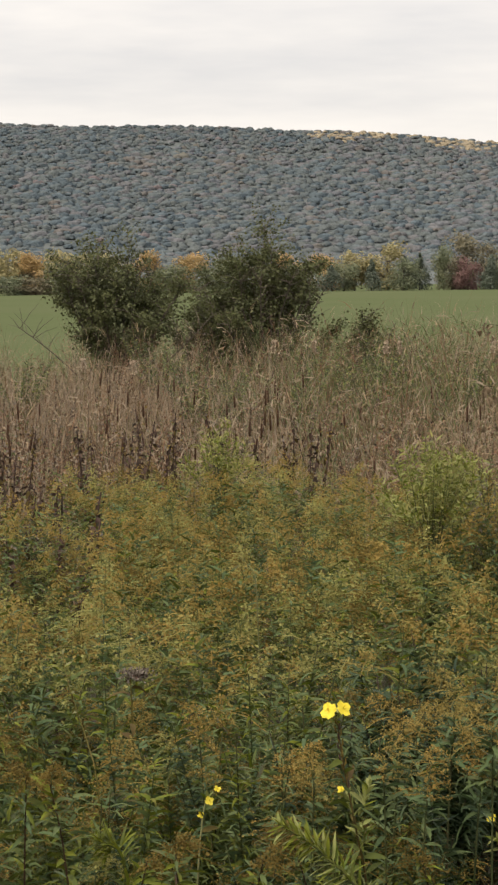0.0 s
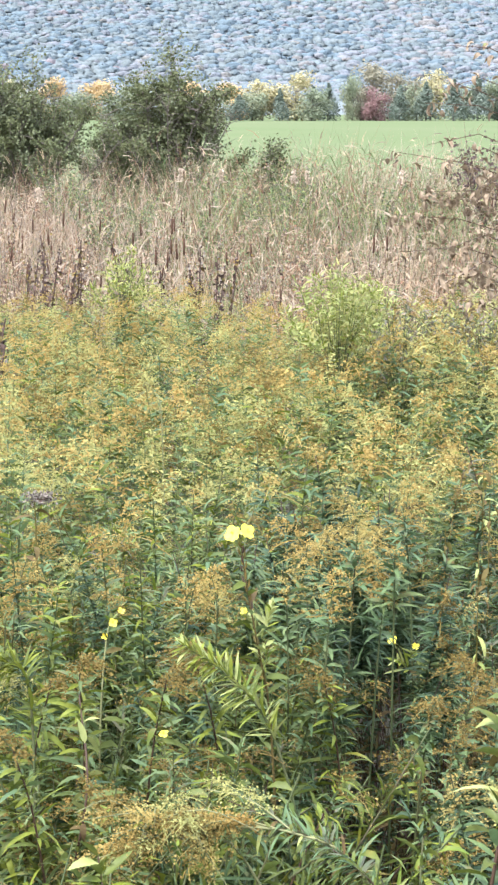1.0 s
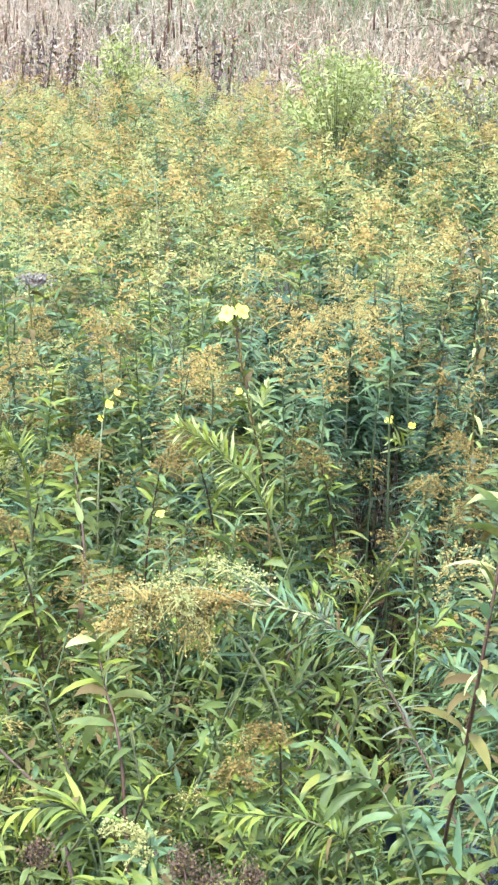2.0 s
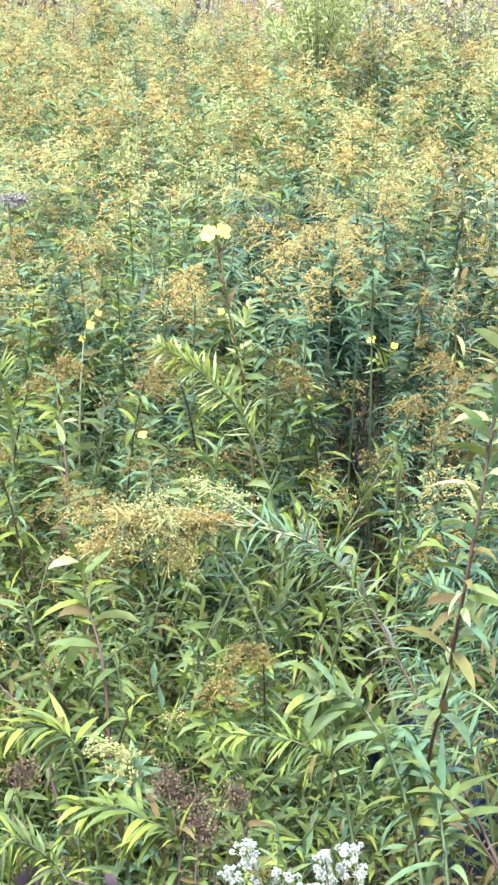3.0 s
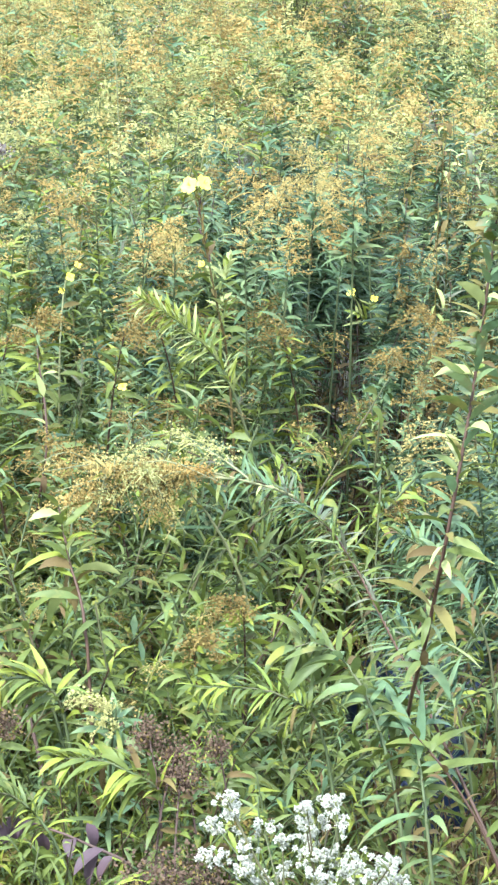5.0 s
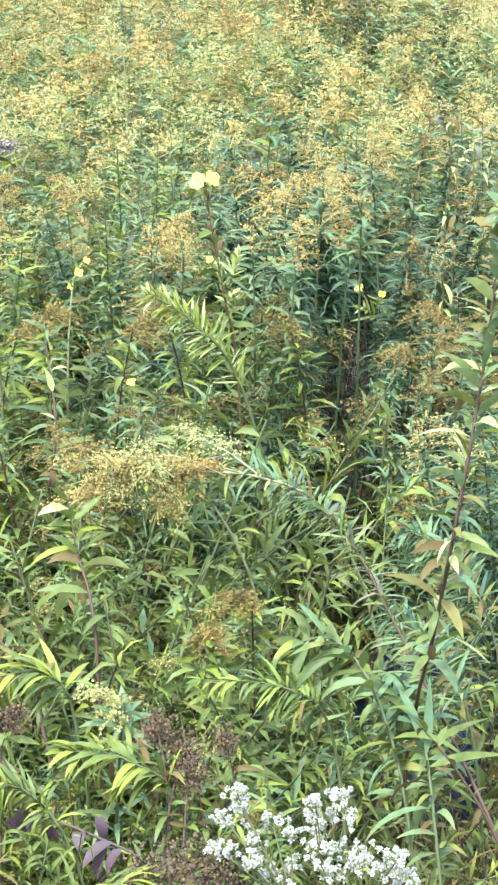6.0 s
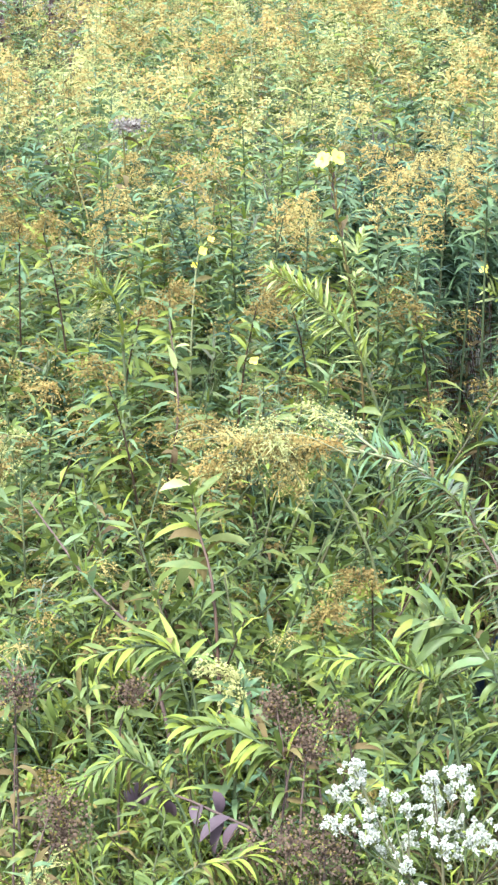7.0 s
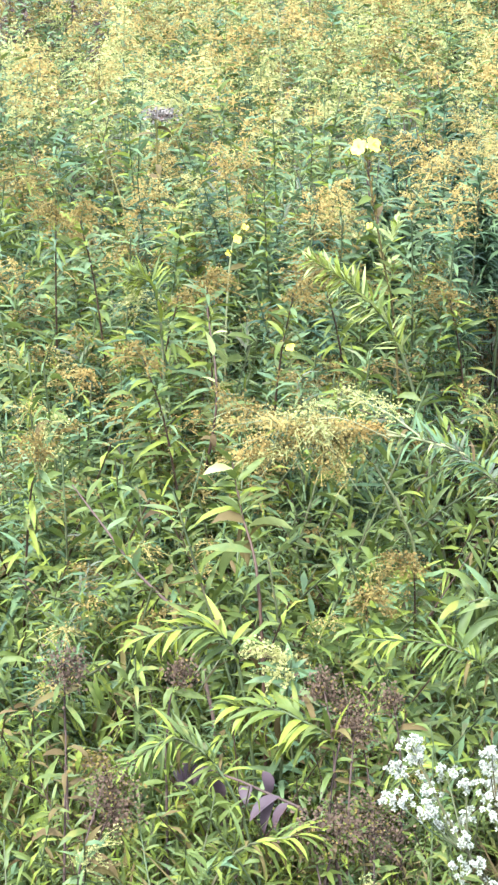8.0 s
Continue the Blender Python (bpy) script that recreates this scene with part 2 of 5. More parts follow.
# ---- mesh helpers ----
class Geo:
    """Collects triangles with a material slot each."""

    def __init__(self):
        self.v, self.f, self.m = [], [], []

    def strip(self, rows, mat, close=False):
        base, n = len(self.v), len(rows[0])
        for row in rows:
            self.v.extend(row)
        for i in range(len(rows) - 1):
            for j in range(n if close else n - 1):
                k = (j + 1) % n
                a, b, c, d = base + i * n + j, base + i * n + k, base + (i + 1) * n + k, base + (i + 1) * n + j
                self.f += [(a, b, c), (a, c, d)]
                self.m += [mat, mat]

    def tube(self, pts, radii, mat, sides=5):
        pts = [Vector(p) for p in pts]
        rows = []
        for i, p in enumerate(pts):
            d = (pts[min(i + 1, len(pts) - 1)] - pts[max(i - 1, 0)]).normalized()
            u = d.orthogonal().normalized()
            w = d.cross(u)
            r = radii[i] if isinstance(radii, (list, tuple)) else radii
            rows.append([p + r * (math.cos(a) * u + math.sin(a) * w) for a in [2 * math.pi * k / sides for k in range(sides)]])
        self.strip(rows, mat, True)

    def leaf(self, base, way, length, width, droop, mat, steps=4, fold=0.25, curl=0.0, widest=0.4, roll=0.0):
        """Pointed leaf: leaves its base along way, bends down by droop (radians) and folds along the midrib."""
        p, d = Vector(base), Vector(way).normalized()
        side = d.cross(Vector((0, 0, 1)))
        side = side.normalized() if side.length > 1e-4 else Vector((1, 0, 0))
        rows = []
        for i in range(steps + 1):
            s = i / steps
            w = width * 0.5 * max(0.04, (math.sin(math.pi * min(1.0, s ** (math.log(0.5) / math.log(widest)))) ** 0.8))
            up = side.cross(d).normalized()
            sd = (side * math.cos(roll + curl * s) + up * math.sin(roll + curl * s))
            un = sd.cross(d)
            rows.append([p - sd * w + un * w * fold, p.copy(), p + sd * w + un * w * fold])
            d = (Matrix.Rotation(-droop / steps, 3, side) @ d)
            p = p + d * (length / steps)
        self.strip(rows, mat)

    def blade(self, base, way, length, width, droop, mat, steps=3, turn=None, kink=0.0):
        """Narrow ribbon: a grass blade or thin leaf."""
        p, d = Vector(base), Vector(way).normalized()
        side = d.cross(Vector((0, 0, 1)))
        side = side.normalized() if side.length > 1e-3 else Vector((1, 0, 0))
        ax = side if turn is None else turn
        face = (Matrix.Rotation(rnd(-1.3, 1.3), 3, d) @ side) if turn is None else Vector((math.cos(random.random() * 6.3), math.sin(random.random() * 6.3), 0))
        rows = []
        for i in range(steps + 1):
            s = i / steps
            w = width * 0.5 * (1 - s ** 2.2) + 0.0006
            rows.append([p - face * w, p + face * w])
            bend = droop * (0.4 + 1.2 * s) / steps if not kink else (droop if s <= kink < s + 1 / steps else 0.08)
            d = Matrix.Rotation(-bend, 3, ax) @ d
            p = p + d * (length / steps)
        self.strip(rows, mat)

    def chip(self, p, size, mat, facing=None, loose=0.5):
        """Tiny bent scale: a floret or a far leaf, in a random attitude or roughly facing a way."""
        b = len(self.v)
        u = Vector((random.gauss(0, 1), random.gauss(0, 1), random.gauss(0, 1))).normalized()
        if facing is not None:
            u = (facing + u * loose).normalized()
        w = u.orthogonal().normalized()
        w = Matrix.Rotation(random.random() * 6.28, 3, u) @ w
        x = u.cross(w) * size * 0.5
        y = w * size * 0.5
        p = Vector(p)
        self.v += [p - x, p - y + u * size * 0.2, p + x, p + y + u * size * 0.2]
        self.f += [(b, b + 1, b + 2), (b, b + 2, b + 3)]
        self.m += [mat, mat]

    def ball(self, p, r, mat, rough=0.25, sub=1):
        bm = bmesh.new()
        bmesh.ops.create_icosphere(bm, subdivisions=sub, radius=1.0)
        b = len(self.v)
        for v in bm.verts:
            k = 1 + random.uniform(-rough, rough)
            self.v.append(Vector(p) + Vector((v.co.x * r[0], v.co.y * r[1], v.co.z * r[2])) * k)
        for f in bm.faces:
            self.f.append(tuple(b + v.index for v in f.verts))
            self.m.append(mat)
        bm.free()

    def arrays(self):
        return np.array([tuple(p) for p in self.v], np.float32).reshape(-1, 3), np.array(self.f, np.int32).reshape(-1, 3), np.array(self.m, np.int32)


def mesh_of(name, v, f, m, mats, smooth=True):
    me = bpy.data.meshes.new(name)
    me.vertices.add(len(v))
    me.vertices.foreach_set("co", np.ascontiguousarray(v, np.float32).ravel())
    me.loops.add(len(f) * 3)
    me.loops.foreach_set("vertex_index", np.ascontiguousarray(f, np.int32).ravel())
    me.polygons.add(len(f))
    me.polygons.foreach_set("loop_start", np.arange(0, len(f) * 3, 3, dtype=np.int32))
    me.polygons.foreach_set("loop_total", np.full(len(f), 3, np.int32))
    me.polygons.foreach_set("material_index", np.ascontiguousarray(m, np.int32))
    me.polygons.foreach_set("use_smooth", np.full(len(f), smooth))
    for mat in mats:
        me.materials.append(mat)
    me.update(calc_edges=True)
    me.validate()
    return me


def build(name, geo, mats, parent=None, label="", smooth=True):
    ob = new(name, mesh_of(name, *geo.arrays(), mats, smooth))
    if parent:
        ob.parent = parent
    if label:
        tagged(ob, label)
    return ob


def scatter(name, templates, placements, mats, smooth=True):
    """One joined mesh of many small plants; placements: (template, x, y, z, turn, scale, lean_x, lean_y)."""
    vs, fs, ms, off = [], [], [], 0
    for k, x, y, z, turn, sc, lx, ly in placements:
        v, f, m = templates[k]
        c, s = math.cos(turn), math.sin(turn)
        q = v * sc
        w = np.stack([q[:, 0] * c - q[:, 1] * s + lx * q[:, 2] + x, q[:, 0] * s + q[:, 1] * c + ly * q[:, 2] + y, q[:, 2] + z], 1)
        vs.append(w)
        fs.append(f + off)
        ms.append(m)
        off += len(v)
    return new(name, mesh_of(name, np.concatenate(vs), np.concatenate(fs), np.concatenate(ms), mats, smooth))


def empty(name, m, label, category, group=""):
    ob = new(name)
    ob.empty_display_size = 0.1
    ob.matrix_basis = m
    return tagged(ob, label, category, group)


def rnd(a, b):
    return random.uniform(a, b)


# ---- ground, field and hills ----
def ground_z(x, y):
    s = min(1.0, max(0.0, (y - 1.0) / 3.6))
    bank = 0.9 * (1 - s * s * (3 - 2 * s))
    near = 0.05 * noise.noise(Vector((x * 0.9, y * 0.9, 3.0)))
    rise = 0.0
    if y > 60:
        k = min(1.0, (y - 60) / 380)
        rise = k * (0.2 + 0.0125 * x) if abs(x) < 400 else k * (0.2 + 0.0125 * math.copysign(400, x))
    return bank + near * (1 if y < 40 else 0) + rise


def ridge_height(x):
    """Crest of the wooded hill across the valley."""
    return 129.3 - 0.0455 * x + 3.0 * math.exp(-((x - 95) / 60.0) ** 2) + 1.6 * noise.noise(Vector((x * 0.004, 1.7, 0))) - max(0.0, abs(x) - 500) * 0.05


def hill_z(x, y):
    foot = min(1.0, max(0.0, (y - 900) / 350.0))
    k = min(1.0, max(0.0, (y - 1250) / 510.0))
    up = 19 * foot * foot * (3 - 2 * foot) + (ridge_height(x) - 19) * k
    if y > 1760:
        up -= (y - 1760) * 0.02
    return up - 2 + 5 * k * noise.noise(Vector((x * 0.006, y * 0.006, 0.3)))


def grid_mesh(name, xs, ys, height, mats, pick):
    v = np.array([(x, y, height(x, y)) for y in ys for x in xs], np.float32)
    f, m, n = [], [], len(xs)
    for j in range(len(ys) - 1):
        for i in range(n - 1):
            a = j * n + i
            k = pick((xs[i] + xs[i + 1]) / 2, (ys[j] + ys[j + 1]) / 2)
            f += [(a, a + 1, a + n + 1), (a, a + n + 1, a + n)]
            m += [k, k]
    return new(name, mesh_of(name, v, np.array(f), np.array(m), mats))


def spread_axis(near, far, n, power=3.0):
    return [near + (far - near) * (i / n) ** power for i in range(n + 1)]


gx = sorted(set([-v for v in spread_axis(0, 2600, 44)] + spread_axis(0, 2600, 44)))
gy = sorted(set([-v for v in spread_axis(0, 3000, 30)] + spread_axis(0, 800, 80, 2.6) + [1000, 1500, 2200, 3200, 4500]))
ground = grid_mesh("ground", gx, gy, ground_z, [M_GROUND, M_FIELD, M_BEDSOIL, M_VERGE], lambda x, y: 1 if y > 48 or y < -60 else (2 if y > 14 else (3 if y < 1.75 + 0.5 * noise.noise(Vector((x * 1.7, 0, 4))) or abs(x) > 0.22 * y + 0.4 + 0.4 * noise.noise(Vector((0, y * 1.3, 5))) else 0)))
tagged(ground, "thatch-covered soil passing into a smooth green crop field", "ground", kind="structure")

hx = [-2600 + 65 * i for i in range(81)]
hy = [740 + 34 * i for i in range(36)] + [2100, 2500]
hill = grid_mesh("backdrop", hx, hy, hill_z, [M_HAZYHILL], lambda x, y: 0)
tagged(hill, "long wooded hillside across the valley in autumn", "hill", kind="structure")

# distance haze is put into these colours: pale, bluish crowns
HAZY_FOREST = [foliage("hazy_forest_" + n, c, rough=1.0, translucent=0.0, grain=0.55, spread=0.34, bump=0.5, patch=0.012, piece=0.45, depth=1.5) for n, c in (
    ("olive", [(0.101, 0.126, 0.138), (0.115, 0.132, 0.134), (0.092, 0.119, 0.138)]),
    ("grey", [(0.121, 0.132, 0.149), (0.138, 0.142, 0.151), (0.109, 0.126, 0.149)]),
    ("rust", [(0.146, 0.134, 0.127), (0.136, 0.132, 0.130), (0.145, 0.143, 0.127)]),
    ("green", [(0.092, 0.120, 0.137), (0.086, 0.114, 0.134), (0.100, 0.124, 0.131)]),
    # gold carries the sunlight on the crest's right stretch
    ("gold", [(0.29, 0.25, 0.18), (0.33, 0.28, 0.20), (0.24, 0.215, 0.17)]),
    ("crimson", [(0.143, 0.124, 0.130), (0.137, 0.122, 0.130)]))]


def crown_template(mat, seed):
    """Tree crown: two uneven domes of foliage grown together, leafy down to the neighbours."""
    random.seed(seed)
    g = Geo()
    for s in range(2):
        o = Vector((rnd(-0.34, 0.34), rnd(-0.3, 0.3), rnd(-0.04, 0.08)))
        size = rnd(0.65, 1.05)
        rows = []
        for out, up in ((1.0, -0.75), (0.98, 0.0), (0.72, 0.66), (0.1, 0.98)):
            ring = []
            for k in range(5):
                a = 2 * math.pi * (k + 0.5 * up + 0.4 * s) / 5
                r = size * (1 + rnd(-0.16, 0.16))
                ring.append(o + Vector((math.cos(a) * 0.54 * out * r, math.sin(a) * 0.54 * out * r, 0.38 + up * 0.25 * r)))
            rows.append(ring)
        g.strip(rows, mat, True)
    return g.arrays()


crowns = [crown_template(i % 6, 11 + i) for i in range(24)]
random.seed(5)
places = []
y = 1085.0
while y < 1790:
    step = 7.4
    x = -0.135 * y
    while x < 0.188 * y:
        px, py = x + rnd(-4, 4), y + rnd(-4, 4)
        patch = noise.noise(Vector((px * 0.008, py * 0.006, 2))) + (px / py) * 1.5
        kind = random.choice([0, 1, 3, 0, 3, 0] if patch < 0.0 else [0, 1, 1, 0, 0, 3])
        if random.random() < (0.02 if patch < 0 else 0.09):
            kind = 2
        if random.random() < 0.006:
            kind = 5
        # sunlit stretch of the crest: the sun is painted as golden crowns
        if px / py > 0.03 and py > 1712 + 30 * noise.noise(Vector((px * 0.02, 0, 6))) and random.random() < 0.5:
            kind = 4
        size = rnd(4.2, 10.5) * (1.25 if random.random() < 0.1 else 1) * (0.75 if py > 1640 else 1)
        places.append((kind + 6 * random.randrange(4), px, py, hill_z(px, py) + 1.5 - 0.52 * size + rnd(-0.7, 0.7), rnd(0, 6.28), size, 0, 0))
        x += step * rnd(0.8, 1.2)
    y += step * 0.85
forest = scatter("hillside_forest", crowns, places, HAZY_FOREST)
tagged(forest, "autumn forest covering the hillside, grey-green and rust paled by haze", "forest", kind="stuff")

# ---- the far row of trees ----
# leaf colours lightened and greyed to include the haze over the field
HAZY_TREE_COLORS = {
    # autumn yellow, with the sun on the row painted in as well
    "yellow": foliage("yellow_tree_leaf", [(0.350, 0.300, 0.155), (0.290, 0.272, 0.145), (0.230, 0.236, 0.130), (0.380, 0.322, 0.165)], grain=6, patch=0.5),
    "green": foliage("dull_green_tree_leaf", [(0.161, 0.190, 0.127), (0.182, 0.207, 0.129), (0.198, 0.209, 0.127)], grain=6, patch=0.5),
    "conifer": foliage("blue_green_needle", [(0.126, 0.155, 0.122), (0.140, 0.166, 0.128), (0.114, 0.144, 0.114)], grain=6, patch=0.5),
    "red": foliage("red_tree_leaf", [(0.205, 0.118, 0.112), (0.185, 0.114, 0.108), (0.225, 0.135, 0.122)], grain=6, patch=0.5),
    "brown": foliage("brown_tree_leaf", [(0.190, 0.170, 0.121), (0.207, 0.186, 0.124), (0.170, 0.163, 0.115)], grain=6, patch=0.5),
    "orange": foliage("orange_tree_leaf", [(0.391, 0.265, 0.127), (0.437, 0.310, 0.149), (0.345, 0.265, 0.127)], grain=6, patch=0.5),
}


def tree(color, height, width, seed, cone=False):
    """Broadleaf or conifer with a tapered trunk, limbs and a crown of many leaf clumps."""
    random.seed(seed)
    t = empty("tree", pose(0, 0, 0), "", "tree", "trees along the field's far edge")
    g = Geo()
    g.tube([(0, 0, -0.3), (0.1, 0, height * 0.3), (0, 0.1, height * 0.75)], [0.03 * height * 0.6, 0.018 * height, 0.004 * height], 0, 7)
    tips = []
    for i in range(9):
        a, z = i * 2.4, height * rnd(0.2, 0.6)
        e = Vector((math.cos(a) * width * 0.36, math.sin(a) * width * 0.36, z + height * rnd(0.08, 0.22)))
        g.tube([(0, 0, z), e * 0.5 + Vector((0, 0, z * 0.5)), e], [0.08, 0.05, 0.02], 0, 4)
        tips.append(e)
    build("trunk", g, [M_BARK], t)
    c = Geo()
    lumps = []
    for i in range(16):
        a = rnd(0, 6.28)
        if cone:
            s = i / 15
            r = width * 0.5 * (1 - s) * rnd(0.5, 1)
            lumps.append((Vector((math.cos(a) * r * 0.6, math.sin(a) * r * 0.6, height * (0.1 + 0.85 * s))), width * 0.30 * (1.1 - s)))
        else:
            r = width * 0.34 * math.sqrt(random.random())
            z = height * rnd(0.06, 0.84)
            r *= 1.15 - abs(z / height - 0.45)
            lumps.append((Vector((math.cos(a) * r, math.sin(a) * r, z)), width * rnd(0.18, 0.28)))
    for p, r in lumps:
        for _ in range(150):
            d = Vector((random.gauss(0, 1), random.gauss(0, 1), random.gauss(0, 0.9)))
            q = p + d.normalized() * r * (random.random() ** 0.4) * 1.1
            if q.z > 0.2:
                c.chip(q, rnd(0.28, 0.52), 0, d.normalized(), 0.8)
    build("crown", c, [HAZY_TREE_COLORS[color]], t)
    return t


TREE_WORDS = {"yellow": "golden yellow autumn tree beside the field", "green": "dull green leafy tree beside the field", "conifer": "blue-green conifer beside the field",
              "red": "small red autumn tree beside the field", "brown": "olive-brown rounded tree beside the field", "orange": "orange autumn tree beside the field"}
# for each colour: distance, offset across, height, width
made = {}


def plant_row(color, spots):
    for i, (ty, tx, th, tw) in enumerate(spots):
        key = (color, i % 2 if color in ("yellow", "green", "conifer") else 0)
        if key not in made:
            made[key] = ob = tree(color, 10.0, 8.0, 40 + 7 * len(made), color == "conifer")
        else:
            ob = copy_thing(made[key], pose(0, 0, 0))
        ob.matrix_basis = pose(tx, ty, ground_z(tx, ty) - 0.1, 0, 0, 77 * i) @ Matrix.Diagonal((tw * 1.25 / 8.0, tw * 1.25 / 8.0, th / 10.0, 1))
        tagged(ob, TREE_WORDS[color])


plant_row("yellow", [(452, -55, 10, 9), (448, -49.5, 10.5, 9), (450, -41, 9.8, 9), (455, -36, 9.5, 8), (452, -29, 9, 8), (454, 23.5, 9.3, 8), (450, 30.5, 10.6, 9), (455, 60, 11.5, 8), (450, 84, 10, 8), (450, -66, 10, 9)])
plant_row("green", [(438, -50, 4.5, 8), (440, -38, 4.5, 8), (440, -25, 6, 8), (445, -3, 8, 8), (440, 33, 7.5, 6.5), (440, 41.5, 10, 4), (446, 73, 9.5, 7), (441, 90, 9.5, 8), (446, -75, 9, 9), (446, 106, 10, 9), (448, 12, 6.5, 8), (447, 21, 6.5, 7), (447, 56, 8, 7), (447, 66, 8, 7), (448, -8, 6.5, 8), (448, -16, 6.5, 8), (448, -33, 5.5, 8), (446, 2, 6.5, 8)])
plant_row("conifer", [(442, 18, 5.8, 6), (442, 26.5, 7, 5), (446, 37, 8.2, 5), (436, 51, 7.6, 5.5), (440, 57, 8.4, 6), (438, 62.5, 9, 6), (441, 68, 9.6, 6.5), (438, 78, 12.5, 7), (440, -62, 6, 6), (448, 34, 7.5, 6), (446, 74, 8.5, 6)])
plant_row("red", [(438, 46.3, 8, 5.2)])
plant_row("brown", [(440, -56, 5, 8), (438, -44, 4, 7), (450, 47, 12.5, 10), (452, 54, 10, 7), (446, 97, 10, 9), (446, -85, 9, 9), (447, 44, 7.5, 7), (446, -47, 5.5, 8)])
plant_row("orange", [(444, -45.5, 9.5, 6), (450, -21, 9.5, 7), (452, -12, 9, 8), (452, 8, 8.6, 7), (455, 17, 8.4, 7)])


# ---- the two round shrubs ----
def shrub(seed, height, width, leaves, x, y, label):
    """Twiggy many-stemmed shrub: fanned stems, fine side twigs, leaves gathered on the leafier twigs."""
    random.seed(seed)
    s = empty("shrub", pose(x, y, ground_z(x, y)), label, "shrub", "shrubs at the reed bed's far side")
    g, c = Geo(), Geo()
    tips = []
    for i in range(34):
        a, lean = i * 2.399, rnd(0.1, 1.0)
        reach = lean * rnd(0.75, 1.15)
        e = Vector((math.cos(a) * width * 0.5 * reach, math.sin(a) * width * 0.5 * reach, height * rnd(0.62, 1.0) * (1 - 0.42 * lean * lean)))
        p1 = Vector((e.x * 0.3, e.y * 0.3, e.z * 0.36))
        p2 = Vector((e.x * 0.68 + rnd(-0.1, 0.1), e.y * 0.68 + rnd(-0.1, 0.1), e.z * 0.72))
        b = Vector((rnd(-0.25, 0.25), rnd(-0.25, 0.25), -0.05))
        g.tube([b, p1, p2, e], [0.026, 0.02, 0.012, 0.004], 0, 5)
        bare = random.random() < 0.18 or (e.x > width * 0.3 and random.random() < 0.4)
        for k in range(19):
            q = p1.lerp(p2, rnd(0, 1)) if k < 6 else p2.lerp(e, rnd(0, 1))
            r = q + Vector((rnd(-1, 1), rnd(-1, 1), rnd(-0.25, 1.0))) * width * rnd(0.07, 0.17)
            g.tube([q, (q + r) / 2 + Vector((0, 0, 0.03)), r], [0.007, 0.005, 0.0024], 0, 3)
            if not bare:
                tips.append((q, r, rnd(0.4, 1.5)))
    weights = [w for _, _, w in tips]
    for q, r, w in random.choices(tips, weights, k=leaves):
        p = q.lerp(r, rnd(0.05, 1.08)) + Vector((random.gauss(0, 0.06), random.gauss(0, 0.06), random.gauss(0, 0.055)))
        if p.z > 0.12 * height:
            c.chip(p, rnd(0.03, 0.066), 0, Vector((p.x, p.y, p.z - height * 0.35)).normalized(), 1.1)
    tagged(build("branchwork", g, [M_BARK], s), kind="stuff")
    tagged(build("foliage", c, [M_SHRUB], s), kind="stuff")
    return s


shrub(3, 3.72, 3.4, 24000, 0.40, 40.0, "dark olive shrub with fine bare twigs")
shrub(8, 3.5, 3.9, 24000, -2.42, 39.0, "olive-green shrub, broad and twiggy")
shrub(15, 2.6, 2.2, 9000, -0.75, 41.5, "low olive shrub between two taller ones")
shrub(17, 2.0, 1.5, 6000, 2.2, 37.5, "low dark green shrub among the reeds")

# ---- plant building ----
GR = [M_LEAF, M_STEM, M_GOLD, M_BROWNHEAD, M_YELLOWHEAD, M_BROADLEAF, M_LIMELEAF, M_PALELEAF, M_REDSTEM, M_DRYLEAF, M_TANLEAF, M_GREYLEAF, M_PALESTEM, M_DARKSTALK, M_PURPLE, M_GREYFLUFF, M_SEED, M_SHADETEAL]
LEAF, STEM, GOLD, BROWN, YELLOW, BROAD, LIME, PALE, REDSTEM, DRY, TAN, GREY, STRAW, DARK, PURPLE, FLUFF, SEED, SHADETEAL = range(18)


def stem_curve(h, lean, n=8, turn=None, sag=0.0):
    """Stem that leans over towards the azimuth turn; sag bows the tip down."""
    a = rnd(0, 6.28) if turn is None else turn
    pts = []
    for i in range(n + 1):
        s = i / n
        o = lean * s ** 1.7
        pts.append(Vector((math.cos(a) * o + 0.007 * math.sin(9 * s + a), math.sin(a) * o + 0.006 * math.sin(7 * s), h * s - sag * s ** 3)))
    return pts


def smooth_curve(points, n=10):
    """Points along a soft curve through the given ones."""
    P = [Vector(p) for p in points]
    P = [2 * P[0] - P[1]] + P + [2 * P[-1] - P[-2]]
    out = []
    k = len(P) - 3
    for i in range(n + 1):
        f = min(i / n * k, k - 1e-6)
        j, t = int(f), f - int(f)
        a, b, c, d = P[j], P[j + 1], P[j + 2], P[j + 3]
        out.append(0.5 * (2 * b + (c - a) * t + (2 * a - 5 * b + 4 * c - d) * t * t + (3 * b - a - 3 * c + d) * t ** 3))
    return out


def at_curve(pts, s):
    f = max(0.0, min(1.0, s)) * (len(pts) - 1)
    i = min(int(f), len(pts) - 2)
    return pts[i].lerp(pts[i + 1], f - i), (pts[i + 1] - pts[i]).normalized()


def stem_geo(pts, r, mat=STEM, sides=5):
    g = Geo()
    n = len(pts) - 1
    g.tube(pts, [r * (1 - 0.65 * i / n) for i in range(n + 1)], mat, sides)
    return g


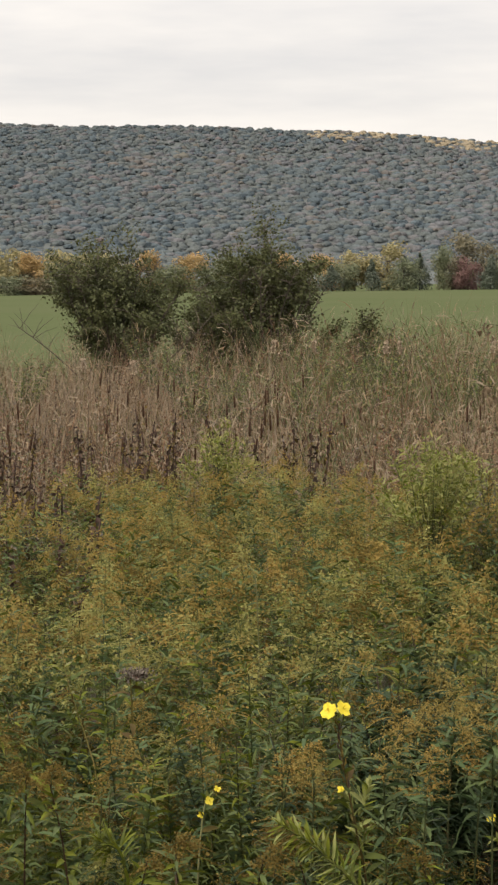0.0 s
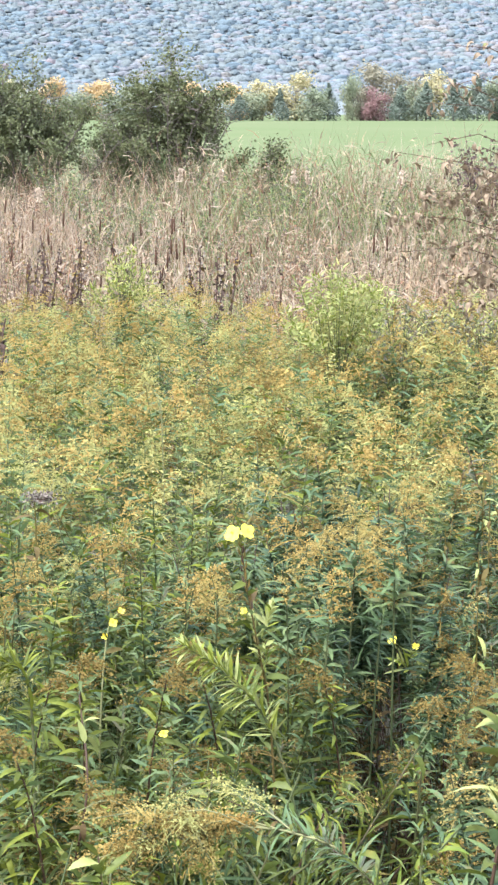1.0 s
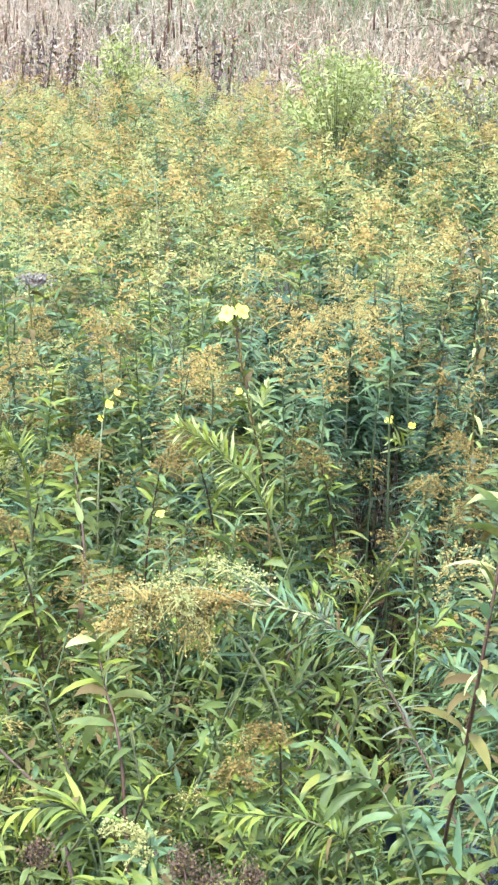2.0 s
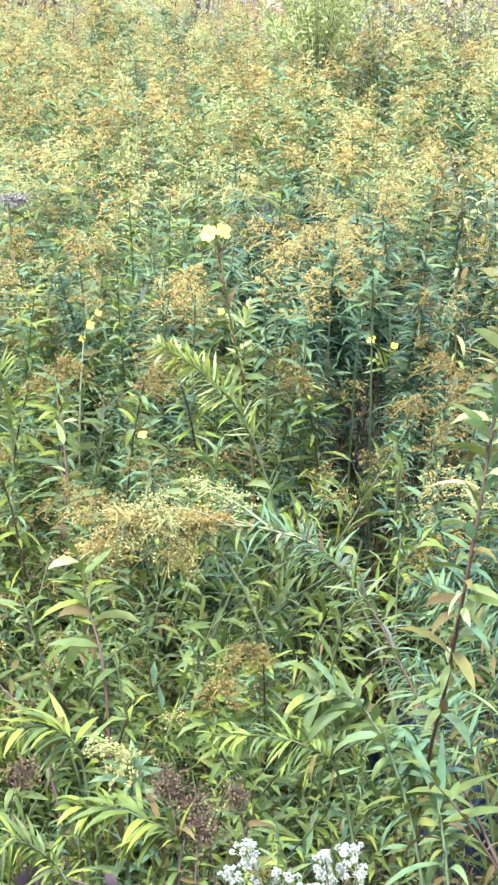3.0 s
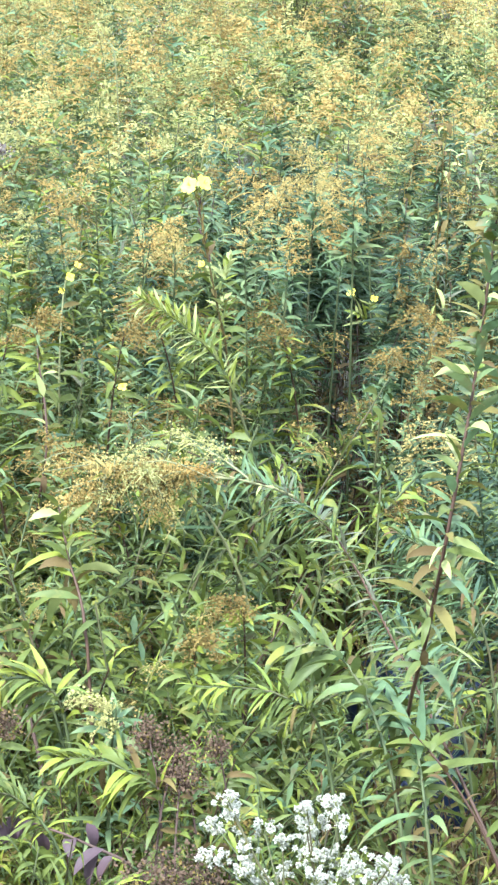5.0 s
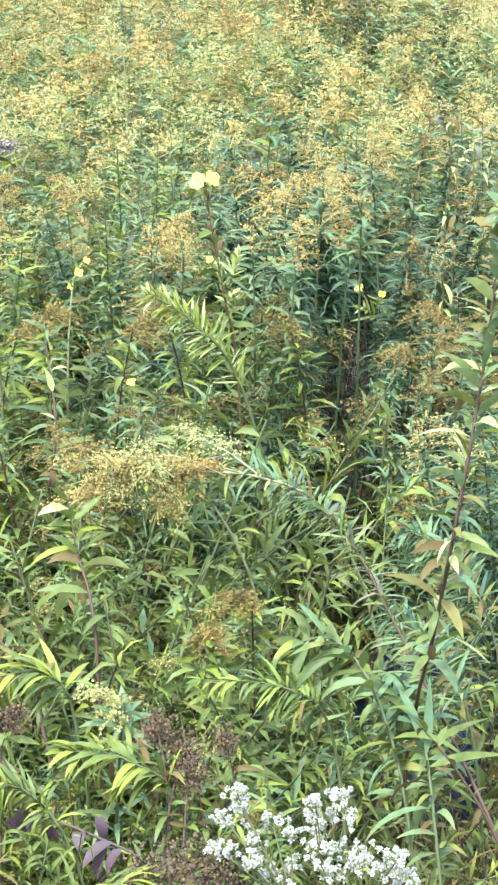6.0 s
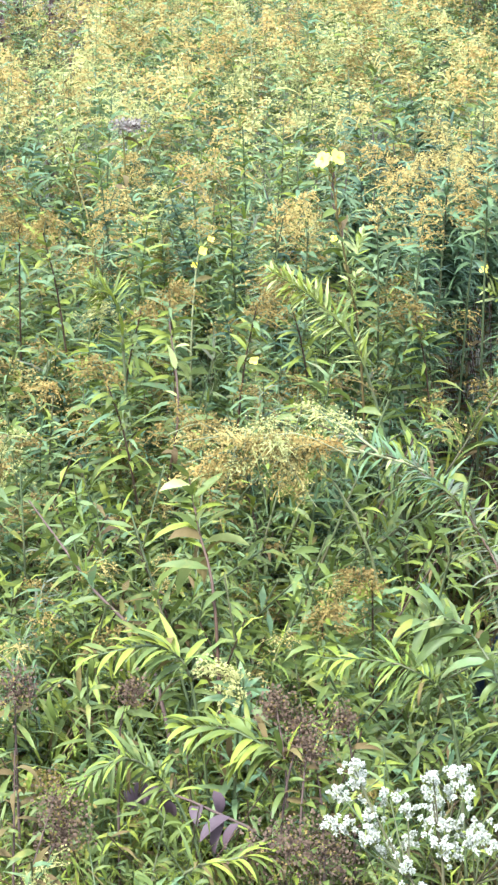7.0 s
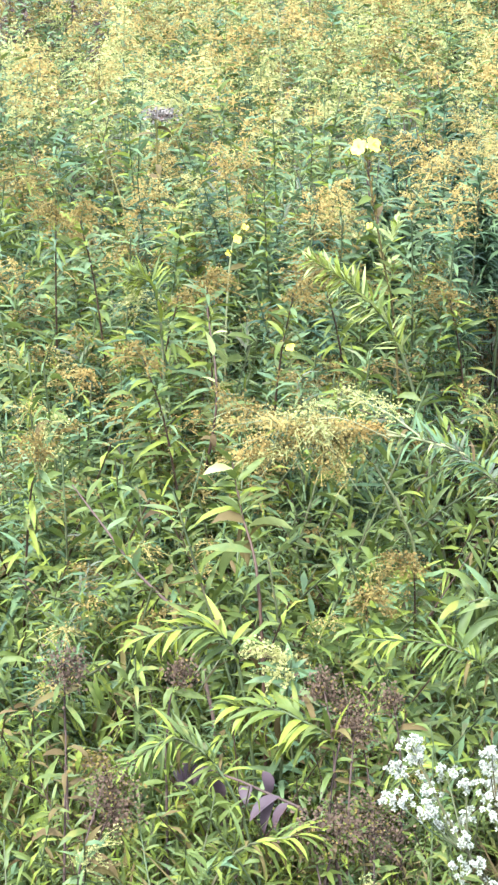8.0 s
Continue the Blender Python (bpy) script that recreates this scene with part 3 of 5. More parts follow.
def leaf_set(pts, n, length, width, mat, low=0.3, high=0.97, rise=(0.1, 0.7), droop=(0.4, 1.3), steps=4, thin=False, taper=0.5, wither=0.0):
    """Leaves in a spiral round the stem; mat may be a list to pick from."""
    out = []
    for i in range(n):
        s = low + (high - low) * (i + rnd(0, 0.8)) / n
        p, d = at_curve(pts, s)
        u = d.orthogonal().normalized()
        radial = Matrix.Rotation(i * 2.399 + rnd(-0.35, 0.35), 3, d) @ u
        el = rnd(*rise)
        way = radial * math.cos(el) + d * math.sin(el)
        g = Geo()
        k = 1.0 - taper * max(0.0, (s - 0.55) / 0.45)
        m = random.choice(mat) if isinstance(mat, (list, tuple)) else mat
        grow = rnd(0.5, 1.3)
        L, w = length * k * grow, width * (0.55 + 0.45 * grow) * rnd(0.8, 1.25)
        bend = rnd(*droop)
        # the lower leaves die first and hang
        if random.random() < wither * (1.25 - (s - low) / (high - low) * 1.6):
            m, bend, L = (DRY if random.random() < 0.9 else TAN), bend + 1.0, L * 0.8
        if thin:
            g.blade(p, way, L, w, bend, m, steps)
        else:
            g.leaf(p, way, L, w, bend, m, steps, curl=rnd(-0.7, 0.7), roll=rnd(-0.9, 0.9))
        out.append(g)
    return out


def comb_leaves(pts, n, length, width, mat, low=0.3, high=1.0, droop=(0.1, 0.9), wither=0.0):
    """Leaves in two ranks turned to the light, like a feather, with a few between; shorter towards the tip."""
    out = []
    view = Vector((0.1, -0.9, 0.42)).normalized()
    for i in range(n):
        s = low + (high - low) * (i + rnd(0, 0.7)) / n
        p, d = at_curve(pts, s)
        side = d.cross(view).normalized() * (1 if i % 2 else -1)
        way = d * rnd(0.3, 1.1) + side * rnd(0.4, 1.0) + view * rnd(-0.4, 0.6) - Vector((0, 0, rnd(0.0, 0.4)))
        if i % 7 == 0:
            way = d * 0.5 + view * rnd(0.4, 0.9)
        m, bend = (random.choice(mat), rnd(*droop))
        if random.random() < wither * (1.3 - s):
            m, bend = DRY, bend + 1.0
        g = Geo()
        g.leaf(p, way, length * (1.1 - 0.55 * max(0.0, (s - 0.6) / 0.4) ** 2) * rnd(0.75, 1.15), width * rnd(0.8, 1.2), bend, m, 5, curl=rnd(-0.5, 0.5), roll=rnd(-0.5, 0.5))
        out.append(g)
    return out


def plume(pts, head_h, mat, branches=12, florets=20, floret=0.006, reach=0.09, tubes=True, turn=None, loose=0.0):
    """Goldenrod flower head: a nodding axis with short arching branchlets, each a lobe of florets."""
    pa = Geo()
    h = sum((pts[i + 1] - pts[i]).length for i in range(len(pts) - 1))
    tilt = rnd(0, 6.28) if turn is None else turn
    p, d = at_curve(pts, 1 - head_h / h)
    nod = rnd(0.3, 1.3)
    axis = [p.copy()]
    for i in range(6):
        d = (d + Vector((math.cos(tilt), math.sin(tilt), -0.25)) * nod * 0.2).normalized()
        p = p + d * head_h / 6
        axis.append(p.copy())
    if tubes:
        pa.tube(axis[::2], [0.0016, 0.0013, 0.001, 0.0006], STEM, 3)
    for i in range(branches):
        k = 1 - i / branches
        p, d = at_curve(axis, 1 - k)
        a = i * 2.399 + rnd(-0.6, 0.6)
        side = 1.0 + 0.4 * math.cos(a - tilt)
        L = (0.012 + 1.05 * reach * (0.3 + 0.7 * k)) * rnd(0.5, 1.3) * side
        w = (Vector((math.cos(a), math.sin(a), 0)) + d * rnd(0.1, 0.95)).normalized()
        q = p.copy()
        path = [q.copy()]
        for j in range(4):
            w = (w + Vector((rnd(-0.15, 0.15), rnd(-0.15, 0.15), -0.24))).normalized()
            q = q + w * L / 4
            path.append(q.copy())
        f = Vector((rnd(-1, 1), rnd(-1, 1), rnd(0.0, 1.6))).normalized() * floret * rnd(0.16, 0.28)
        line = path if tubes else path[::2]
        pa.strip([[c - f * e, c + f * e] for c, e in zip(line, (0.4, 0.9, 1.0, 0.8, 0.3) if tubes else (0.5, 1.0, 0.4))], mat)
        for j in range(max(4, int(florets * (0.4 + 0.6 * k)))):
            u = 0.15 + 0.85 * random.random()
            c, _ = at_curve(path, u)
            o = Vector((rnd(-1, 1), rnd(-1, 1), rnd(-0.3, 1.5)))
            pa.chip(c + o * (floret * 1.5 + loose) * rnd(0.3, 1.3), floret * rnd(0.6, 1.35), mat, o.normalized(), 0.9)
    return pa


def merged(*geos):
    g = Geo()
    for o in geos:
        b = len(g.v)
        g.v += o.v
        g.f += [(i + b, j + b, k + b) for i, j, k in o.f]
        g.m += o.m
    return g


def plant(name, base, label, category, group, stems, leaves=(), heads=(), joined=(), head_name="flower_head"):
    """A plant at base: stem parts, single leaves, a joined rest of the foliage and flower heads. Geometry is relative to the base."""
    t = empty(name, pose(*base), label, category, group)
    for g in stems:
        build("stem", g, GR, t)
    for g in leaves:
        build("leaf", g, GR, t)
    if joined:
        tagged(build("foliage", merged(*joined), GR, t), kind="stuff")
    for g in heads:
        ob = build(head_name, g, GR, t)
        if head_name == "seed_head":
            tagged(ob, kind="stuff")
    return t


def in_clearing(x, y, margin=0.0):
    """The dark gap in the stand where the blue sheet lies."""
    return abs(x - 0.115 * y) < 0.10 + margin and 3.85 < y < 4.95 or abs(x - 0.117 * y) < 0.07 + 0.45 * margin and 3.52 < y < 3.9 or abs(x - 0.60) < 0.03 + 0.4 * margin and 3.4 < y < 4.1


# ---- the reed bed ----
REEDS = [M_REED, M_REDREED, M_GREENREED, M_PALEREED, M_DARKSTALK, M_GREYFLUFF]


def reed_tuft(mat, seed, n=19, h=1.5, snapped=0.42):
    """Tuft of dead leaves: some stand, most are snapped over at mid height and hang, with shreds between them."""
    random.seed(seed)
    g = Geo()
    for _ in range(n):
        a = rnd(0, 6.28)
        lean = rnd(0.03, 0.5)
        way = Vector((math.cos(a) * lean, math.sin(a) * lean, 1))
        m = mat if random.random() < 0.66 else random.choice([0, 3, 4, 1, 2])
        broken = random.random() < snapped
        g.blade((rnd(-0.2, 0.2), rnd(-0.2, 0.2), 0), way, h * rnd(0.6, 1.1), rnd(0.004, 0.0095), rnd(1.3, 2.9) if broken else rnd(0.0, 0.7), m, 3, turn=Vector((math.sin(a), -math.cos(a), 0)), kink=random.choice([0.34, 0.67, 0.67]) if broken else 0.0)
    for _ in range(7):
        a, el = rnd(0, 6.28), rnd(-0.3, 1.4)
        g.blade((rnd(-0.22, 0.22), rnd(-0.22, 0.22), h * rnd(0.5, 0.95)), (math.cos(a) * math.cos(el), math.sin(a) * math.cos(el), math.sin(el)), rnd(0.12, 0.3), rnd(0.005, 0.010), rnd(0.4, 2.0), random.choice([mat, mat, 3, 0]), 2)
    return g.arrays()


def weed_tuft(seed, h=1.45):
    """Dead aster or joe-pye tops: dark stems with ragged brown and grey tufts."""
    random.seed(seed)
    g = Geo()
    for _ in range(4):
        pts = stem_curve(h * rnd(0.7, 1.0), rnd(0.05, 0.2), 3)
        g = merged(g, stem_geo(pts, 0.005, 4, 3))
        for _ in range(14):
            c, d = at_curve(pts, rnd(0.7, 1.0))
            g.chip(c + Vector((random.gauss(0, 0.045), random.gauss(0, 0.045), random.gauss(0, 0.03))), rnd(0.014, 0.034), random.choice([1, 0, 3, 1, 5]))
        for lf in leaf_set(pts, 8, 0.08, 0.016, [1, 2, 4, 0], 0.45, 0.9, (-0.5, 0.5), (0.6, 1.8), 2, True):
            g = merged(g, lf)
    return g.arrays()


reed_templates = [reed_tuft(k % 4, 70 + k) for k in range(20)] + [weed_tuft(95 + k) for k in range(6)] + [reed_tuft(k % 4, 130 + k, snapped=0.2) for k in range(8)]
random.seed(21)
places = []
for _ in range(2900):
    y = rnd(13.2, 44) if random.random() < 0.8 else rnd(13.2, 22)
    x = rnd(-0.15 * y - 0.6, 0.21 * y + 0.6)
    edge = 14.3 + 0.9 * noise.noise(Vector((x * 0.6, 0, 9))) - (2.8 if x < -1.0 else 0)
    if y < edge:
        continue
    lump = noise.noise(Vector((x * 0.9, y * 0.35, 4)))
    k = random.choice([0, 3, 3, 0, 3])
    if lump > 0.25 or (x / y > 0.045 and 15 < y < 20 and random.random() < 0.85):
        k = random.choice([1, 1, 0])
    if lump < -0.28 or (y > 25 and x / y > 0.0 and random.random() < 0.5) or (x < -1.5 and y < 15 and random.random() < 0.3):
        k = 2
    h = (1.16 + (y - 14) * 0.024 + 0.2 * noise.noise(Vector((x * 1.1, y * 0.5, 1)))) / 1.5 * rnd(0.7, 1.14)
    if y > 27:
        h *= 1.0 + 0.16 * random.random() if x > 0.005 * y else (0.97 if x > -0.085 * y else 0.78)
    weedy = 0.55 if x < -0.03 * y and y < 22 else (0.28 if y < 26 else 0.15)
    t = k + 4 * random.randrange(5) if random.random() > weedy else 20 + random.randrange(6)
    if t < 20 and y > 25 and random.random() < 0.85:
        t = 26 + k + 4 * random.randrange(2)
    places.append((t, x, y, ground_z(x, y) - 0.02, rnd(0, 6.28), h, rnd(-0.08, 0.08), rnd(-0.08, 0.08)))
reeds = scatter("dry_reeds", reed_templates, places, REEDS)
tagged(reeds, "bed of dry tan and russet reeds with green patches", "reeds", kind="stuff")


def cattail(seed, fluffy):
    random.seed(seed)
    t = empty("cattail", pose(0, 0, 0), "cattail with a burst cream seed head" if fluffy else "cattail with a dark brown spike", "cattail", "cattails in the reed bed")
    pts = stem_curve(1.62, 0.08)
    build("stem", stem_geo(pts[:9], 0.005, TAN), GR, t)
    g = Geo()
    p, d = at_curve(pts, 0.86 if not fluffy else 0.9)
    e = p + d * 0.17
    if fluffy:
        for _ in range(150):
            c = p.lerp(e, random.random()) + Vector((random.gauss(0, 0.016), random.gauss(0, 0.016), 0))
            g.chip(c, rnd(0.015, 0.03), 0)
    else:
        g.tube([p, p.lerp(e, 0.06), p.lerp(e, 0.5), p.lerp(e, 0.94), e, e + d * 0.05], [0.004, 0.011, 0.012, 0.011, 0.003, 0.002], 0, 7)
    build("seed_head", g, [M_FLUFF if fluffy else M_CATTAIL], t)
    for i in range(4):
        g = Geo()
        a = rnd(0, 6.28)
        g.blade((0, 0, 0), Vector((math.cos(a) * 0.15, math.sin(a) * 0.15, 1)), rnd(1.1, 1.6), 0.016, rnd(0.1, 0.8), 0, 5, turn=Vector((math.sin(a), -math.cos(a), 0)))
        build("leaf", g, [M_PALEREED], t)
    return t


def dead_stalk(seed):
    random.seed(seed)
    t = empty("dead_stalk", pose(0, 0, 0), "dark dead weed stalk with shrivelled leaves", "weed", "dead stalks")
    pts = stem_curve(1.3, 0.1)
    build("stem", stem_geo(pts, 0.010, DARK), GR, t)
    tagged(build("foliage", merged(*leaf_set(pts, 34, 0.075, 0.02, [DARK, DARK, DARK, DRY], 0.6, 0.98, (-0.6, 0.6), (0.8, 2.0), 3)), GR, t), kind="stuff")
    g = Geo()
    for _ in range(30):
        c, d = at_curve(pts, rnd(0.8, 1.02))
        g.chip(c + Vector((random.gauss(0, 0.03), random.gauss(0, 0.03), random.gauss(0, 0.02))), rnd(0.01, 0.022), random.choice([DARK, BROWN, FLUFF]))
    tagged(build("seed_head", g, GR, t), kind="stuff")
    return t


random.seed(22)
spikes = [cattail(501, False), cattail(502, False), cattail(503, False)]
bursts = [cattail(504, True), cattail(505, True)]
stalks = [dead_stalk(510), dead_stalk(511), dead_stalk(512)]


def put(models, i, m):
    """The i-th use of a set of models: the first uses take the models themselves."""
    ob = models[i] if i < len(models) else copy_thing(models[i % len(models)], pose(0, 0, 0))
    ob.matrix_basis = m
    return ob


random.seed(23)
for i in range(44):
    y = rnd(15.5, 25)
    x = rnd(-0.125 * y, 0.02 * y) if i < 32 else rnd(0, 0.16 * y)
    put(spikes, i, pose(x, y, 0, rnd(-4, 4), rnd(-4, 4), rnd(0, 360)) @ Matrix.Scale((1.32 + 0.021 * (y - 14)) / 1.72 * rnd(0.88, 1.08), 4))
for i, (x, y) in enumerate([(0.27, 28.4), (0.98, 28.2), (1.94, 28.2), (2.08, 27.8), (3.25, 28.5), (-1.95, 25.0), (-1.2, 24.5)]):
    put(bursts, i, pose(x, y, 0, rnd(-3, 3), rnd(-3, 3), rnd(0, 360)) @ Matrix.Scale((1.84 if y > 25 else 1.70) / 1.75, 4))
for i in range(46):
    if i < 18:
        y = rnd(8.6, 11.0)
        x = rnd(-0.125 * y, -0.085 * y)
    elif i < 34:
        y = rnd(13.6, 15.8)
        x = rnd(-0.08 * y, 0.04 * y)
    else:
        y = rnd(12.5, 15.0)
        x = rnd(-0.13 * y, -0.05 * y)
    put(stalks, i, pose(x, y, 0, rnd(-5, 5), rnd(-5, 5), rnd(0, 360)) @ Matrix.Scale(rnd(1.0, 1.2), 4))


def weed_clump(seed, mat, label, n=22, h=0.9, spread=0.3, leaf=(0.07, 0.012), low=0.55, count=78):
    random.seed(seed)
    t = empty("weed_clump", pose(0, 0, 0), label, "weed", "weed clumps")
    lv = []
    st = Geo()
    for _ in range(n):
        pts = stem_curve(h * rnd(0.7, 1.05), spread * rnd(0.2, 1.0))
        o = Vector((rnd(-0.1, 0.1), rnd(-0.1, 0.1), 0))
        pts = [p + o for p in pts]
        st = merged(st, stem_geo(pts, 0.004, STEM, 3))
        lv += leaf_set(pts, count, leaf[0], leaf[1], mat, low, 1.0, (0.1, 1.0), (0.1, 1.0), 2, True)
    tagged(build("stem", st, GR, t), kind="stuff")
    tagged(build("foliage", merged(*lv), GR, t), kind="stuff")
    return t


def weed_mound(seed, mat, label, top, width, depth, n=1900, size=0.042, stem=STEM):
    """Bushy weed: stems fan out near the top into a rounded, ragged mound of small leaves on fine twigs."""
    random.seed(seed)
    t = empty("weed_clump", pose(0, 0, 0), label, "weed", "weed clumps")
    st, lv = Geo(), Geo()
    twigs = []
    for i in range(46):
        a, r = i * 2.399, math.sqrt((i + 0.5) / 46) * rnd(0.8, 1.15)
        e = Vector((math.cos(a) * r * width / 2, math.sin(a) * r * width / 2, top - min(depth, 0.26) * (r ** 2) * rnd(0.7, 1.0) - rnd(0, 0.10)))
        foot = Vector((e.x * 0.06, e.y * 0.06, 0))
        fork = Vector((e.x * 0.2, e.y * 0.2, top - depth - rnd(0.0, 0.15)))
        path = smooth_curve([foot, fork, fork.lerp(e, 0.6) + Vector((0, 0, 0.02)), e], 8)
        st = merged(st, stem_geo(path, 0.0022, stem, 3))
        twigs.append(path[2:])
    for _ in range(n):
        p, d = at_curve(random.choice(twigs), random.random() ** 0.55)
        a, el = rnd(0, 6.28), rnd(-0.2, 1.4)
        way = Vector((math.cos(a) * math.cos(el), math.sin(a) * math.cos(el), math.sin(el)))
        lv.blade(p + way * rnd(0, 0.035), way, size * rnd(0.5, 1.3), size * 0.22, rnd(0.0, 0.9), random.choice(mat), 2)
    tagged(build("stem", st, GR, t), kind="stuff")
    tagged(build("foliage", lv, GR, t), kind="stuff")
    return t


clump_pale = weed_mound(601, [PALE, LIME, YELLOW], "pale yellow-green weed clump standing above the goldenrod", 1.86, 0.40, 0.42, 1150, 0.028)
clump_bright = weed_mound(604, [PALE, PALE, LIME, YELLOW], "bright yellow-green weed clump above the goldenrod", 1.88, 0.46, 0.48, 2300, 0.029)
clump_grey = weed_mound(602, [GREY, PALE, FLUFF, BROWN, GREY, YELLOW], "grey-green bushy aster clump", 1.74, 0.58, 0.45, 2600, 0.026)
clump_green = weed_clump(603, [LEAF, GREY, GREY, PALE], "green weed clump among the reeds", 22, 1.36, 0.7, (0.07, 0.012))
for ob, spots in ((clump_bright, [(0.76, 8.5, 1.0), (0.95, 9.3, 0.94)]), (clump_pale, [(-0.14, 10.6, 0.98)]),
                  (clump_grey, [(1.06, 8.8, 1.0), (1.42, 8.9, 0.97), (-0.95, 9.2, 0.86)]),
                  (clump_green, [(-0.45, 26.5, 1.02), (-0.15, 27.0, 0.95), (1.75, 29.5, 1.08), (2.4, 30.5, 1.05), (3.0, 29.0, 1.1), (0.85, 27.5, 1.0), (1.3, 32.0, 1.15), (-3.3, 30.0, 1.0), (4.0, 30.0, 1.05), (-1.4, 33, 1.15), (2.1, 35, 1.2)])):
    for i, (x, y, sc) in enumerate(spots):
        put([ob], i, pose(x, y, 0, 0, 0, 131 * i) @ Matrix.Scale(sc, 4))

# wine-red bush at the reed bed's far side
random.seed(611)
bush = empty("shrub", pose(4.95, 30.5, 0), "wine-red twiggy bush at the reed bed's edge", "shrub")
bt, bl = Geo(), Geo()
for i in range(22):
    pts = stem_curve(rnd(1.5, 2.2), rnd(0.2, 0.7))
    bt = merged(bt, stem_geo(pts, 0.008, REDSTEM, 4))
    for _ in range(60):
        p, d = at_curve(pts, rnd(0.45, 1))
        bl.chip(p + Vector((random.gauss(0, 0.06), random.gauss(0, 0.06), random.gauss(0, 0.05))), rnd(0.03, 0.06), 0)
tagged(build("branch", bt, GR, bush), kind="stuff")
tagged(build("foliage", bl, [M_PURPLEBUSH], bush), kind="stuff")

# ---- sapling with rusty leaves ----
random.seed(620)
sapling = empty("sapling", pose(1.82, 10.1, ground_z(1.82, 10.1)), "thin sapling with curled rusty brown and yellow leaves", "sapling")
twigs = []
for i in range(26):
    z = 1.0 + 1.75 * i / 26
    a = rnd(2.5, 3.8) if i % 4 else rnd(0, 6.28)
    L = 0.14 + rnd(0.35, 0.70) * (1.08 - 0.45 * i / 26)
    twigs.append([Vector((0, 0, z)), Vector((math.cos(a) * L * 0.5, math.sin(a) * L * 0.4, z + 0.10)), Vector((math.cos(a) * L, math.sin(a) * L * 0.8, z + rnd(-0.02, 0.2)))])
build("trunk", merged(stem_geo([Vector((0, 0, 0)), Vector((0.02, 0, 0.9)), Vector((-0.05, 0.02, 1.8)), Vector((-0.1, 0, 2.8))], 0.011, REDSTEM, 7)), GR, sapling)
for tw in twigs:
    tg = Geo()
    tg.tube(tw, [0.004, 0.0028, 0.0014], REDSTEM, 4)
    build("branch", tg, GR, sapling)
for i in range(500):
    tw = twigs[i % 26] if i < 200 else twigs[int(rnd(5, 18))]
    p, d = at_curve(tw, rnd(0.25, 1.0))
    g = Geo()
    way = Vector((rnd(-1, 1), rnd(-1, 1), rnd(-0.9, 0.6)))
    g.leaf(p + Vector((rnd(-0.04, 0.04), rnd(-0.04, 0.04), rnd(-0.05, 0.02))), way, rnd(0.036, 0.074), rnd(0.018, 0.032), rnd(0.4, 2.4), 0, 4, fold=0.7, curl=rnd(-1.6, 1.6))
    build("leaf", g, [M_RUSTLEAF], sapling)

# ---- the goldenrod stand: far part, joined ----
far_templates = []
FAR_HEADS = [GOLD, YELLOW, GOLD, BROWN, GOLD, YELLOW, GOLD, YELLOW, YELLOW, GOLD, BROWN, GOLD, GOLD, None]
for k in range(14):
    random.seed(200 + k)
    pts = stem_curve(1.45, rnd(0.05, 0.2), 6)
    lv = leaf_set(pts, 32, 0.085, 0.0076, [LEAF, BROAD] if k % 3 else [BROAD, LIME, BROAD], 0.72, 0.95, (0.0, 0.9), (0.3, 1.6), 2, True)
    parts_ = [stem_geo(pts, 0.002, STEM, 3)] + lv
    if FAR_HEADS[k] is not None:
        parts_.append(plume(pts, rnd(0.10, 0.16), FAR_HEADS[k], 15, 9, 0.0090, rnd(0.055, 0.085), False))
    far_templates.append(merged(*parts_).arrays())
random.seed(33)
places = []
while len(places) < 1850:
    y = 5.7 + 9.0 * random.random() ** 0.9
    x = rnd(-0.135 * y - 0.3, 0.205 * y + 0.3)
    if y > 13.8 + 0.9 * noise.noise(Vector((x * 0.6, 0, 9))) or (x < -0.085 * y and y > 8.4):
        continue
    h = 1.50 + 0.24 * noise.noise(Vector((x * 1.9, y * 1.0, 0))) - 0.034 * max(0, y - 7.5)
    nz = noise.noise(Vector((x * 1.3, y * 0.7, 8)))
    k = random.choice([0, 1, 2, 4, 6, 7, 9, 5, 8, 13, 13]) if nz > -0.05 else random.choice([3, 8, 10, 12, 13, 13, 7, 1])
    places.append((k, x, y, 0, rnd(0, 6.28), h / 1.45 * rnd(0.86, 1.04), rnd(-0.16, 0.16), rnd(-0.16, 0.16)))
for mx, my in ((0.76, 8.5), (0.95, 9.3), (-0.14, 10.6), (1.06, 8.8), (1.42, 8.9), (-0.95, 9.2)):
    for i in range(9):
        places.append((random.choice([0, 1, 4, 9, 13, 2]), mx + rnd(-0.26, 0.26), my - rnd(0.12, 0.4), 0, rnd(0, 6.28), rnd(1.52, 1.64) / 1.45, rnd(-0.1, 0.1), rnd(-0.1, 0.1)))
stand = scatter("goldenrod_stand", far_templates, places, GR)
tagged(stand, "dense stand of fading goldenrod with rusty gold heads", "goldenrod", kind="stuff")

